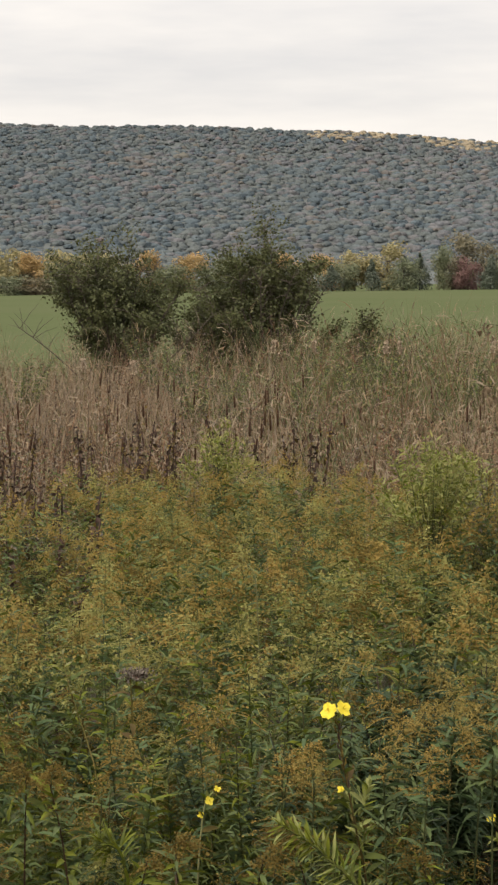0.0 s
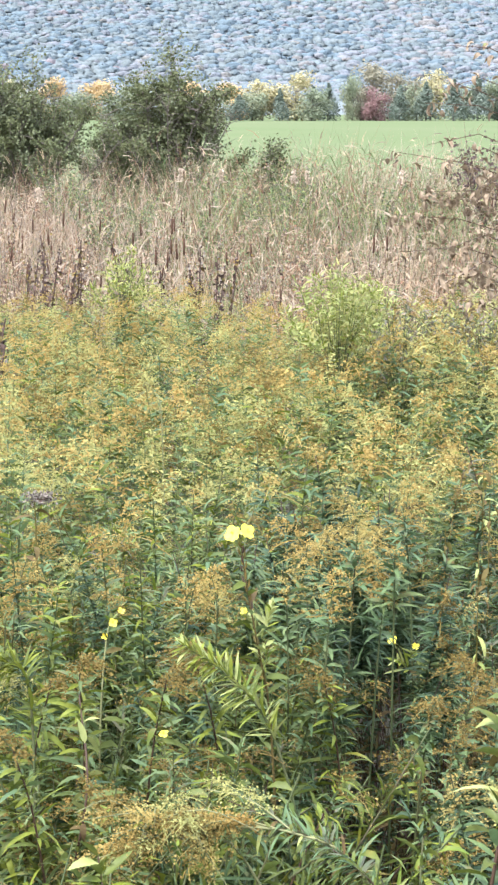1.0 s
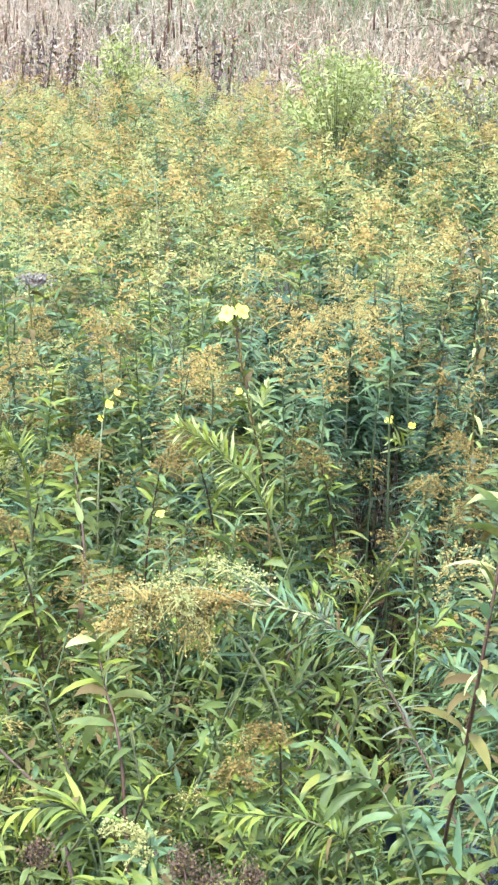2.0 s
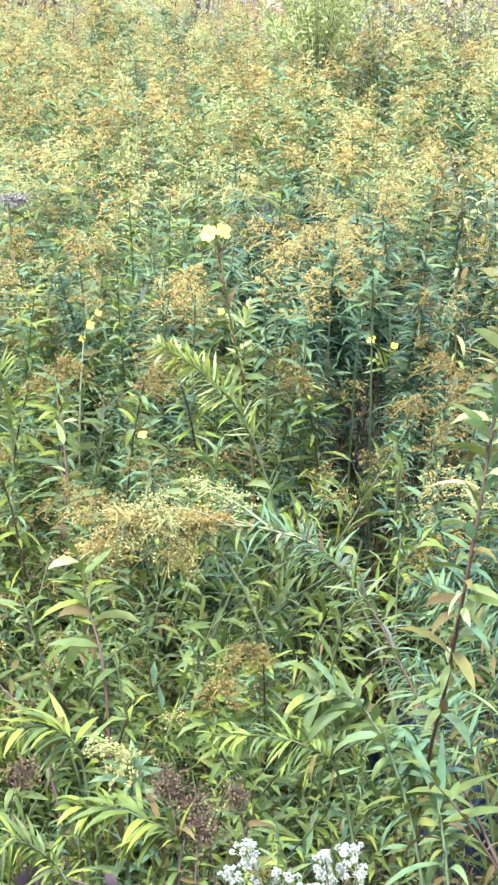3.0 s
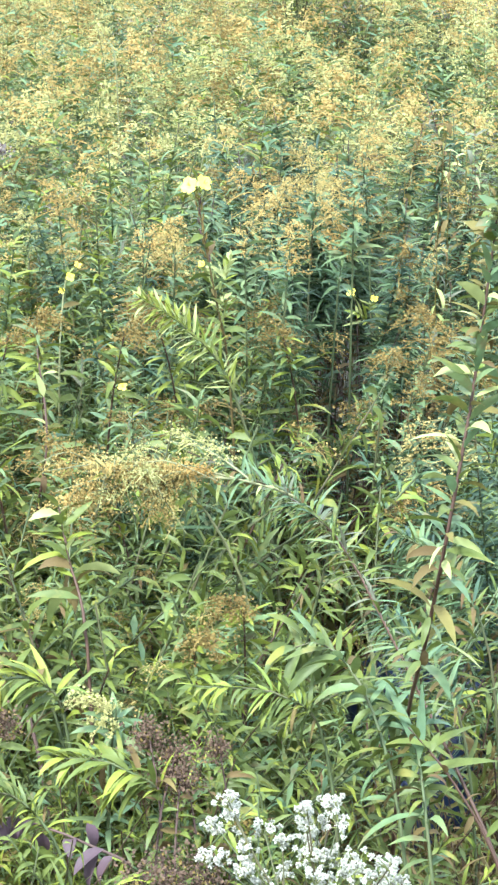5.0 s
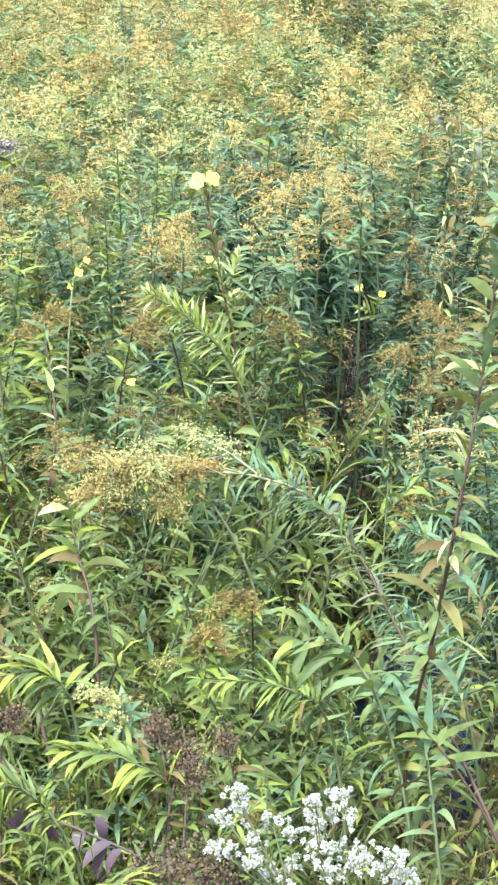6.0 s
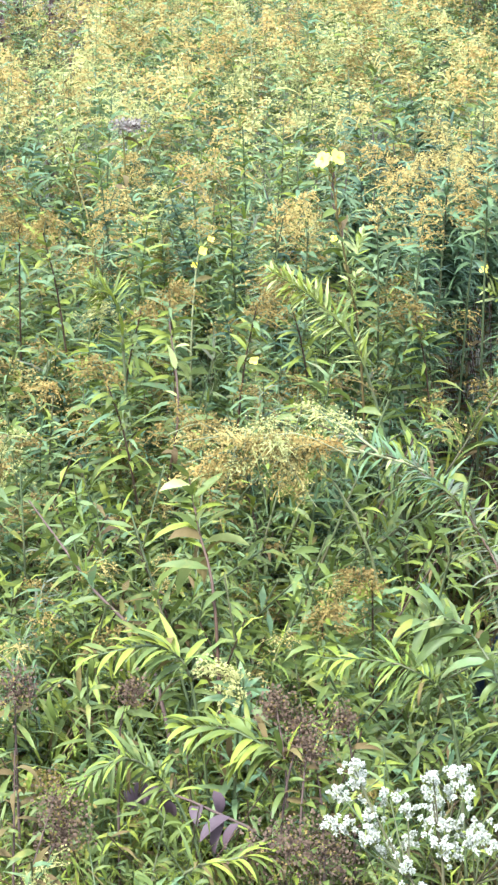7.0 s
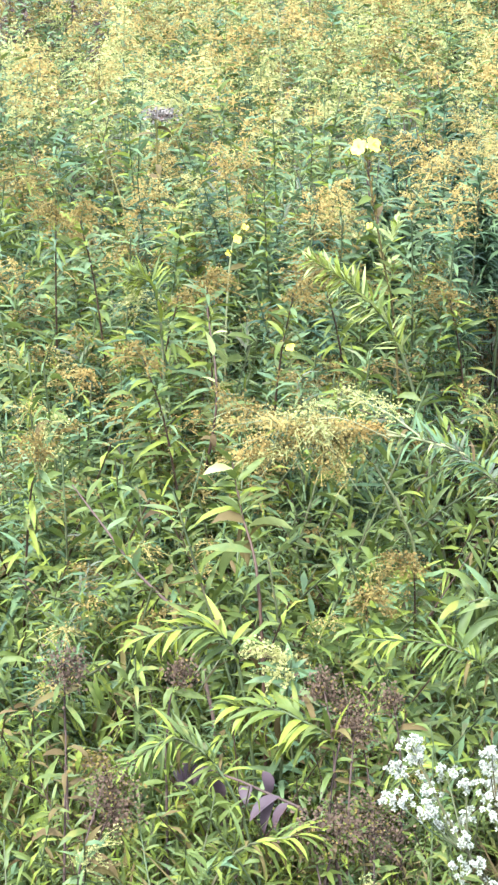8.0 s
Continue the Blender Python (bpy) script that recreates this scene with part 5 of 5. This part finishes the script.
primrose([(0.70, 4.95, 0.1), (0.67, 4.95, 0.75), (0.645, 4.95, 1.08), (0.64, 4.944, 1.18)],
         [((0.591, 4.94, 1.212), (-0.4, -0.7, 0.5), 0.029, 0.6), ((0.646, 4.93, 1.198), (-0.1, -0.7, 0.6), 0.024, 0.5), ((0.689, 4.925, 1.196), (0.3, -0.7, 0.5), 0.033, 0.7)],
         "evening primrose with three pale yellow flowers", [((0.60, 4.93, 1.17), 10), ((0.675, 4.93, 1.16), 14), ((0.66, 4.93, 1.10), 12)], 804, 22, False)


# ---- single plants in the stand ----
def goldenrod_at(tip, mat, label, size=0.10, seed=0, lean=0.08, leaf=LEAF, stem=STEM, n_leaf=46, loose=0.0, branches=22, leaf_len=0.085):
    """Goldenrod whose flower head ends at tip."""
    random.seed(seed)
    tip = Vector(tip)
    bx, by = tip.x + rnd(-lean, lean), tip.y + rnd(-0.02, lean)
    g0 = ground_z(bx, by) - 0.01
    base, pts = tufted([(bx, by, g0), (bx + (tip.x - bx) * 0.2, by + (tip.y - by) * 0.2, g0 + (tip.z - g0) * 0.5), (bx + (tip.x - bx) * 0.6, by + (tip.y - by) * 0.6, g0 + (tip.z - g0) * 0.85), tip])
    lv = leaf_set(pts, n_leaf, leaf_len, 0.0105, leaf, 0.74 if abs(tip.x - 0.56) < 0.10 and tip.y > 4.3 else 0.4, 0.95, (0.15, 1.0), (0.2, 1.2), 4)
    low = mat == BROWN
    hd = plume(pts, size * (1.1 if low else 1.5), mat, branches + 6, 28, 0.0048, size * (0.9 if low else 0.62), True, None, loose)
    return plant("goldenrod", base, label, "goldenrod", "goldenrods", [stem_geo(pts, 0.004, stem)], (), [hd], lv)


GOLD_TIPS = [(0.359, 4.671, 1.512), (0.551, 4.603, 1.527), (0.606, 4.92, 1.545), (0.48, 4.727, 1.53), (0.30, 4.521, 1.46), (0.539, 4.647, 1.43), (0.078, 4.53, 1.455), (0.15, 4.468, 1.425),
             (0.606, 4.327, 1.225), (0.64, 4.22, 1.18), (0.70, 4.40, 1.22), (0.778, 4.409, 1.24), (-0.116, 4.936, 1.45), (0.398, 4.83, 1.49), (0.40, 4.50, 1.42), (0.72, 4.6, 1.25)]
for i, tip in enumerate(GOLD_TIPS):
    goldenrod_at(tip, GOLD if tip[2] > 1.3 else BROWN, "goldenrod with a feathery golden-brown flower head", rnd(0.075, 0.11), 820 + i, leaf_len=0.055 if tip[2] < 1.3 else 0.085)
BROWN_TIPS = [(0.381, 4.412, 1.25), (-0.142, 4.104, 1.375), (-0.412, 4.286, 1.47), (-0.468, 4.379, 1.45), (-0.253, 3.742, 1.32), (-0.418, 3.389, 1.26), (0.034, 4.07, 1.355), (0.091, 4.30, 1.35), (0.226, 3.306, 1.085), (0.134, 3.15, 1.09), (-0.20, 4.15, 1.33)]
for i, tip in enumerate(BROWN_TIPS):
    goldenrod_at(tip, BROWN, "goldenrod with a dried rust-brown head", rnd(0.05, 0.075), 850 + i, 0.14, [BROAD, LEAF, LIME], REDSTEM, 84, 0.002)
goldenrod_at((-0.335, 5.468, 1.53), YELLOW, "goldenrod with a bright yellow plume", 0.12, 870)
goldenrod_at((0.008, 2.86, 1.11), YELLOW, "short goldenrod with a greenish yellow plume", 0.06, 871)


def lodged(curve, label, mat, n, length, width, seed, stem=STEM, r=0.0045, low=0.2, high=1.0, heads=(), rise=(0.2, 0.9), single=True, name="goldenrod", droop=(0.2, 1.2), steps=4, wither=0.3, comb=False):
    """Plant along a given bowed stem."""
    random.seed(seed)
    base, pts = tufted(curve, 14)
    lv = comb_leaves(pts, n, length, width, mat, low, high, droop, wither) if comb else leaf_set(pts, n, length, width, mat, low, high, rise, droop, steps, wither=wither)
    return plant(name, base, label, "goldenrod" if name == "goldenrod" else "weed", "", [stem_geo(pts, r, stem)], lv if single else (), list(heads), () if single else lv)


# bright shoot like a fern beside the primrose
lodged([(0.40, 4.06, 0.1), (0.35, 4.06, 0.8), (0.255, 4.07, 1.225), (0.155, 4.08, 1.362), (0.064, 4.08, 1.425)], "bright yellow-green goldenrod shoot leaning over", [LIME, LIME, PALE], 130, 0.060, 0.0066, 901, low=0.5, wither=0.0, droop=(0.0, 0.7), comb=True)
lodged([(-0.20, 3.95, 0.15), (-0.22, 3.96, 0.9), (-0.232, 3.963, 1.353), (-0.287, 3.977, 1.42)], "bright fern-like green shoot", [LIME, LIME, BROAD], 90, 0.055, 0.0064, 902, low=0.6, wither=0.0, droop=(0.0, 0.7), comb=True)
# tall stalk with tan leaves
lodged([(0.46, 3.12, 0.40), (0.452, 2.98, 0.95), (0.444, 2.73, 1.26), (0.459, 2.67, 1.45), (0.492, 2.721, 1.61), (0.508, 2.749, 1.714), (0.524, 2.774, 1.83), (0.53, 2.785, 1.88)],
       "tall stalk with reddish stem and pale tan-edged leaves", [PALE, LEAF, LEAF, BROAD, TAN, BROAD, LEAF, BROAD, TAN], 170, 0.074, 0.0140, 903, REDSTEM, 0.0038, 0.25, 1.0, rise=(0.3, 1.1), name="tall_weed", droop=(0.3, 1.5), wither=0.12)
# bowed plant with narrow comb-like leaves
lodged([(0.66, 2.56, 0.55), (0.605, 2.64, 0.80), (0.545, 2.74, 0.96), (0.485, 2.90, 1.07), (0.44, 3.12, 1.13), (0.385, 3.36, 1.19), (0.29, 3.44, 1.245), (0.138, 3.5, 1.296)],
       "long bowed goldenrod with narrow pale green leaves", [LEAF, LEAF, GREY, BROAD], 360, 0.056, 0.0058, 904, REDSTEM, 0.0036, 0.42, 0.98, droop=(0.2, 1.2), wither=0.15, comb=True)
for i, c in enumerate(([(0.70, 3.3, 0.4), (0.66, 3.32, 0.95), (0.58, 3.38, 1.12), (0.50, 3.45, 1.16)], [(0.62, 3.05, 0.4), (0.58, 3.08, 0.90), (0.52, 3.15, 1.05), (0.44, 3.22, 1.10)])):
    lodged(c, "bowed goldenrod with narrow grey-green leaves", [SHADETEAL, LEAF, LEAF, BROAD], 130, 0.064, 0.0074, 920 + i, STEM, 0.0032, 0.45, 0.98, droop=(0.2, 1.2), single=False, comb=True)
random.seed(905)
spray_base, spray = tufted([(0.52, 3.35, 0.4), (0.46, 3.39, 0.95), (0.36, 3.42, 1.20), (0.24, 3.44, 1.26), (0.10, 3.45, 1.28)])
heads = []
for tip in ((-0.107, 3.439, 1.285), (-0.06, 3.40, 1.25), (0.056, 3.379, 1.262), (0.10, 3.552, 1.30), (0.0, 3.46, 1.275), (0.02, 3.40, 1.22), (-0.11, 3.43, 1.21)):
    e = Vector(tip) - spray_base
    q, d = at_curve(spray, rnd(0.72, 0.95))
    path = smooth_curve([q, q.lerp(e, 0.5) + Vector((0, 0, 0.02)), e], 6)
    heads.append(merged(stem_geo(path, 0.0022, STRAW, 4), plume(path, 0.13, (GOLD, BROWN, GOLD, YELLOW, GOLD, BROWN, GOLD)[len(heads)], 34, 20, 0.0045, 0.048, True, None, 0.004)))
plant("goldenrod", spray_base, "lodged goldenrod spray with loose buff-yellow seed heads", "goldenrod", "", [stem_geo(spray, 0.0042, STRAW)], leaf_set(spray, 44, 0.07, 0.006, [LEAF, PALE], 0.4, 0.95, (0.2, 0.9), (0.2, 1.0), 4), heads)
random.seed(906)
bunch_base, bunch = tufted([(0.30, 3.50, 0.35), (0.26, 3.47, 0.95), (0.17, 3.45, 1.20), (0.08, 3.43, 1.27), (-0.04, 3.42, 1.29)])
heads = []
for tip in ((-0.09, 3.389, 1.265), (-0.045, 3.366, 1.205), (0.057, 3.383, 1.235), (0.132, 3.36, 1.195), (0.10, 3.404, 1.315), (0.009, 3.396, 1.285), (-0.124, 3.40, 1.31), (0.185, 3.388, 1.28), (-0.02, 3.38, 1.24), (0.09, 3.37, 1.26)):
    e = Vector(tip) - bunch_base
    q, d = at_curve(bunch, rnd(0.6, 0.95))
    path = smooth_curve([q, q.lerp(e, 0.5) + Vector((0, 0, 0.03)), e], 6)
    heads.append(merged(stem_geo(path, 0.002, STRAW, 4), plume(path, 0.085, (GOLD, YELLOW, BROWN, GOLD)[len(heads) % 4], 26, 18, 0.0042, 0.042, True, None, 0.003)))
plant("goldenrod", bunch_base, "lodged goldenrod with a bunch of dull yellow seed heads", "goldenrod", "", [stem_geo(bunch, 0.0036, STRAW)], leaf_set(bunch, 60, 0.07, 0.008, [BROAD, LEAF, LIME], 0.3, 0.95, (0.2, 0.9), (0.2, 1.2), 4), heads)
# red-stemmed plants with broad leaves
lodged([(-0.02, 3.08, 0.35), (-0.036, 3.184, 1.034), (-0.068, 3.299, 1.178), (-0.085, 3.36, 1.25)], "red-stemmed weed with broad yellow-green leaves", [BROAD, BROAD, LIME, PALE], 34, 0.088, 0.017, 906, REDSTEM, 0.0038, 0.45, rise=(0.2, 0.8), name="tall_weed")
lodged([(-0.20, 3.9, 0.2), (-0.16, 3.9, 0.9), (-0.12, 3.9, 1.18), (-0.14, 4.05, 1.33)], "red-stemmed weed leaning among goldenrods", [BROAD, PALE], 26, 0.075, 0.014, 907, REDSTEM, 0.0045, 0.4, name="tall_weed")
lodged([(-0.06, 3.0, 0.4), (-0.13, 3.15, 0.95), (-0.25, 3.25, 1.10), (-0.36, 3.38, 1.20)], "dark-stemmed weed lying over to one side", [BROAD, BROAD, LEAF], 30, 0.085, 0.014, 908, DARK, 0.0042, 0.3, name="tall_weed")
# big drooping leaves
lodged([(0.46, 2.66, 0.5), (0.43, 2.76, 0.92), (0.39, 2.86, 1.10), (0.33, 2.94, 1.17), (0.26, 2.95, 1.16)], "stout bowed shoot with large drooping green leaves", [BROAD, BROAD, LEAF], 60, 0.105, 0.0140, 909, STEM, 0.0034, 0.3, 1.0, rise=(-0.1, 0.9), droop=(0.4, 1.5), steps=6, wither=0.1)
lodged([(0.50, 2.60, 0.5), (0.46, 2.72, 0.95), (0.45, 2.86, 1.06), (0.40, 2.98, 1.09)], "leafy green shoot with large drooping leaves", [BROAD, LEAF], 76, 0.095, 0.014, 910, STEM, 0.0034, 0.3, rise=(-0.1, 0.9), droop=(0.4, 1.6), steps=6, wither=0.15)
# lime-yellow combs lying low
for i, c in enumerate(([(0.36, 2.80, 0.6), (0.33, 2.90, 1.0), (0.258, 2.884, 1.115), (0.125, 2.941, 1.108)], [(-0.02, 2.90, 0.55), (-0.06, 2.92, 1.0), (-0.106, 2.932, 1.125), (-0.235, 2.919, 1.119)],
                       [(0.0, 2.68, 0.55), (-0.06, 2.70, 0.92), (-0.15, 2.723, 1.048), (-0.243, 2.651, 1.032)], [(0.14, 2.75, 0.55), (0.10, 2.78, 0.95), (0.013, 2.785, 1.053), (-0.088, 2.837, 1.046)],
                       [(-0.18, 2.60, 0.6), (-0.10, 2.60, 0.90), (0.0, 2.58, 0.97), (0.10, 2.60, 0.96)])):
    lodged(c, "lime-yellow goldenrod shoot lying low", [LIME, BROAD, BROAD, LIME], 92 if i % 2 == 0 else 64, 0.055 if i % 2 == 0 else 0.075, 0.0062 if i % 2 == 0 else 0.0100, 912 + i, STEM, 0.0034, 0.45, 1.0, droop=(0.4, 1.5), wither=0.2, comb=True)

# ---- boneset with white flowers ----
random.seed(930)
bone_base = Vector((0.26, 2.02, ground_z(0.26, 2.02) - 0.01))
boneset = empty("boneset", pose(*bone_base), "boneset with dense white flower clusters", "boneset")
hub = Vector((0.235, 2.09, 1.16)) - bone_base
build("stem", stem_geo(smooth_curve([Vector((0, 0, 0)), hub * 0.5 + Vector((0.01, 0, 0)), hub], 8), 0.0032, REDSTEM), GR, boneset)
BONE_TIPS = (((0.122, 2.176, 1.336), (0.132, 2.19, 1.31), (0.117, 2.202, 1.282), (0.137, 2.171, 1.307), (0.112, 2.166, 1.258), (0.126, 2.134, 1.283), (0.147, 2.16, 1.271), (0.176, 2.198, 1.275), (0.18, 2.154, 1.285),
              (0.154, 2.161, 1.251), (0.138, 2.117, 1.262), (0.165, 2.137, 1.242), (0.189, 2.167, 1.235), (0.196, 2.116, 1.237), (0.20, 2.1, 1.212), (0.215, 2.09, 1.198), (0.185, 2.1, 1.216), (0.228, 2.08, 1.182), (0.242, 2.07, 1.172)),
             ((0.209, 2.133, 1.342), (0.237, 2.158, 1.331), (0.252, 2.185, 1.321), (0.212, 2.131, 1.318), (0.228, 2.156, 1.306), (0.247, 2.119, 1.324), (0.209, 2.123, 1.287), (0.226, 2.152, 1.279), (0.234, 2.107, 1.288),
              (0.252, 2.139, 1.284), (0.221, 2.083, 1.281), (0.241, 2.102, 1.26)),
             ((0.304, 2.058, 1.31), (0.317, 2.072, 1.284), (0.298, 2.097, 1.272), (0.273, 2.056, 1.288), (0.27, 2.091, 1.287), (0.256, 2.064, 1.3), (0.318, 2.061, 1.271), (0.303, 2.084, 1.256)))
for tips in BONE_TIPS:
    g = Geo()
    mid = sum((Vector(p) for p in tips), Vector()) / len(tips) - bone_base
    fork = hub.lerp(mid, 0.55)
    g.tube([hub, fork], [0.0022, 0.0018], STEM, 5)
    for tip in tips:
        e = Vector(tip) - bone_base + Vector((0.004, 0, -0.006)) + Vector((random.gauss(0, 1), random.gauss(0, 1), random.gauss(0, 0.8))) * 0.004
        g.tube([fork, (fork + e) / 2 + Vector((0, 0, -0.006)), e], [0.0014, 0.0011, 0.0009], STEM, 4)
        for k in range(12):
            c = e + Vector((random.gauss(0, 1), random.gauss(0, 1), random.gauss(0, 0.9))) * 0.0066
            g.tube([e - Vector((0, 0, 0.012)), c], [0.0007, 0.0006], PALE, 3)
            for _ in range(34):
                w = Vector((random.gauss(0, 1), random.gauss(0, 1), random.gauss(0.5, 1))).normalized()
                g.blade(c + w * 0.0012, w, rnd(0.0018, 0.0036), 0.0008, 0.3, len(GR), 1)
    build("flower_head", g, GR + [M_WHITE], boneset, "white fuzzy flower cluster")
for g in leaf_set(smooth_curve([Vector((0, 0, 0)), hub * 0.5, hub], 8), 26, 0.085, 0.015, [BROAD, LEAF], 0.3, 1.0, (0.2, 0.9), (0.3, 1.2), 5):
    build("leaf", g, GR, boneset)

# ---- withered purple-leaved weed and brown seed heads at the bank's foot ----
random.seed(940)
pbase, ppts = tufted([(0.10, 2.52, ground_z(0.10, 2.52) - 0.01), (0.09, 2.56, 0.80), (0.05, 2.62, 0.955), (-0.03, 2.68, 0.985), (-0.136, 2.74, 0.998), (-0.17, 2.75, 0.99)])
purple = empty("withered_weed", pose(*pbase), "withered weed with dusky purple drooping leaves", "weed")
build("stem", stem_geo(ppts, 0.0035, DARK), GR, purple)
for at, L, w in (((-0.136, 2.73, 1.01), 0.045, 0.026), ((-0.165, 2.73, 0.995), 0.04, 0.024), ((-0.10, 2.72, 0.985), 0.045, 0.026), ((-0.036, 2.70, 1.01), 0.05, 0.024), ((-0.012, 2.66, 0.99), 0.065, 0.022), ((-0.02, 2.66, 0.985), 0.06, 0.02), ((-0.06, 2.70, 0.985), 0.045, 0.022), ((0.0, 2.65, 0.985), 0.055, 0.02), ((-0.11, 2.72, 1.0), 0.04, 0.02)):
    g = Geo()
    g.leaf(Vector(at) - pbase, (rnd(-0.8, 0.8), rnd(-0.6, -0.1), rnd(-0.5, 0.4)), L * 0.9, w * 0.95, rnd(1.0, 2.2), PURPLE, 6, fold=0.4, curl=rnd(-0.6, 0.6))
    build("leaf", g, GR, purple)
SEED_SPOTS = [((0.074, 2.584, 1.0), 0.05), ((0.03, 2.60, 0.97), 0.04), ((-0.259, 2.647, 1.03), 0.04), ((-0.25, 2.63, 0.99), 0.035), ((0.095, 2.81, 1.07), 0.032), ((0.11, 2.80, 1.03), 0.032), ((0.054, 2.826, 1.095), 0.025), ((-0.327, 2.807, 1.134), 0.035), ((-0.162, 2.815, 1.121), 0.025), ((0.12, 2.60, 0.98), 0.045), ((0.10, 2.78, 1.045), 0.025), ((0.16, 2.84, 1.06), 0.022)]
for i, (tip, size) in enumerate(SEED_SPOTS):
    random.seed(950 + i)
    tip = Vector(tip)
    bx, by = tip.x + rnd(-0.05, 0.05), tip.y + rnd(-0.08, 0.02)
    base, pts = tufted([(bx, by, ground_z(bx, by) - 0.01), (bx, by, tip.z - 0.15), tip])
    g = Geo()
    for _ in range(int(size * 17000)):
        c = pts[-1] + Vector((random.gauss(0, 0.5) + 0.25 * math.sin(i), random.gauss(0, 0.4), random.gauss(0, 0.5) - 0.35)) * size
        g.chip(c, rnd(0.003, 0.0062), SEED if random.random() < 0.9 else BROWN)
    plant("seed_stalk", base, "stalk with a crumbled dark brown seed head", "weed", "brown seed stalks", [stem_geo(pts, 0.003, DARK)], (), [g], leaf_set(pts, 14, 0.06, 0.010, [BROAD, DRY, BROAD], 0.4, 0.9, (0, 0.7), (0.4, 1.4), 4), "seed_head")

# ---- fluffy grey seed head, pale bare stalks, withered plants ----
random.seed(970)
fb, fp = tufted([(-0.26, 5.10, 0.02), (-0.27, 5.09, 0.8), (-0.28, 5.075, 1.40), (-0.285, 5.071, 1.535)])
g = Geo()
for _ in range(420):
    g.chip(fp[-1] + Vector((random.gauss(0.012, 0.017), random.gauss(0, 0.012), random.gauss(0.004, 0.007))), rnd(0.004, 0.009), FLUFF if random.random() < 0.8 else DARK)
plant("thistle", fb, "thistle gone to fluffy grey seed", "thistle", "", [stem_geo(fp, 0.0045, TAN)], leaf_set(fp, 12, 0.08, 0.016, [DRY, GREY], 0.3, 0.95, (0.1, 0.7), (0.4, 1.4), 4), [g], (), "seed_head")
for i, c in enumerate(([(0.04, 6.02, 0.02), (0.04, 6.02, 1.1), (0.031, 6.031, 1.588), (0.008, 6.044, 1.672), (-0.02, 6.05, 1.70)], [(-0.35, 5.9, 0.02), (-0.352, 5.9, 0.9), (-0.356, 5.908, 1.418), (-0.366, 5.924, 1.52)],
                       [(-0.32, 4.56, 0.05), (-0.325, 4.57, 0.9), (-0.327, 4.574, 1.34), (-0.36, 4.652, 1.465), (-0.411, 4.771, 1.57), (-0.448, 4.938, 1.673)])):
    lodged(c, "pale bare straw-coloured stalk", [STRAW, DRY, TAN], 60 if i == 2 else 8, 0.03, 0.005, 980 + i, TAN if i == 2 else STRAW, 0.0026, 0.55, 1.0, name="dry_stalk", single=True)
for i, (x, y, top) in enumerate(((0.93, 5.45, 1.47), (1.0, 5.6, 1.45), (0.88, 5.3, 1.36), (1.02, 5.35, 1.40), (0.96, 5.75, 1.5), (0.82, 5.5, 1.38))):
    lodged([(x, y, 0.0), (x - 0.02, y, 0.7), (x - 0.03, y - 0.02, top)], "withered goldenrod with hanging tan leaves", [TAN, DRY, DRY, GREY, PALE], 58, 0.085, 0.011, 990 + i, TAN, 0.004, 0.4, 1.0, rise=(-0.2, 0.6), droop=(1.0, 2.2), single=False)
lodged([(-0.33, 2.60, 0.55), (-0.32, 2.64, 0.9), (-0.315, 2.672, 1.09)], "withered stalk with a rust-coloured hanging leaf", [DRY, DRY, BROAD], 12, 0.07, 0.012, 1001, DARK, 0.003, 0.5, droop=(1.0, 2.2), name="dry_stalk")
lodged([(0.66, 2.55, 0.55), (0.60, 2.62, 0.80), (0.545, 2.68, 0.96), (0.486, 2.72, 1.06), (0.43, 2.76, 1.12)], "brown bare stem lying aslant over dry grass", [DRY, BROAD], 12, 0.06, 0.01, 1002, REDSTEM, 0.0034, 0.4, name="dry_stalk")

# ---- dark blue sheet, assumed: added for the navy dark low in the gap ----
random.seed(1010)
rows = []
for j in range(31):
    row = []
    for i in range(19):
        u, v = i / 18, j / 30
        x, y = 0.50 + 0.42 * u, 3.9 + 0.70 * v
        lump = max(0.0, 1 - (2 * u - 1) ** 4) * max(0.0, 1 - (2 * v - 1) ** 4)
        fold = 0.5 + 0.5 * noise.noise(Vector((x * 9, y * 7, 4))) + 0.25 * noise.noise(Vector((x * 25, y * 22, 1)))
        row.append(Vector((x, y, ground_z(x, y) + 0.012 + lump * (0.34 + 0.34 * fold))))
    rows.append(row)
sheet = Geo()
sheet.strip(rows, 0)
tagged(build("assumed_sheet", sheet, [M_BLUE]), "assumed dark blue sheet, crumpled, among the weeds", "plastic sheet")
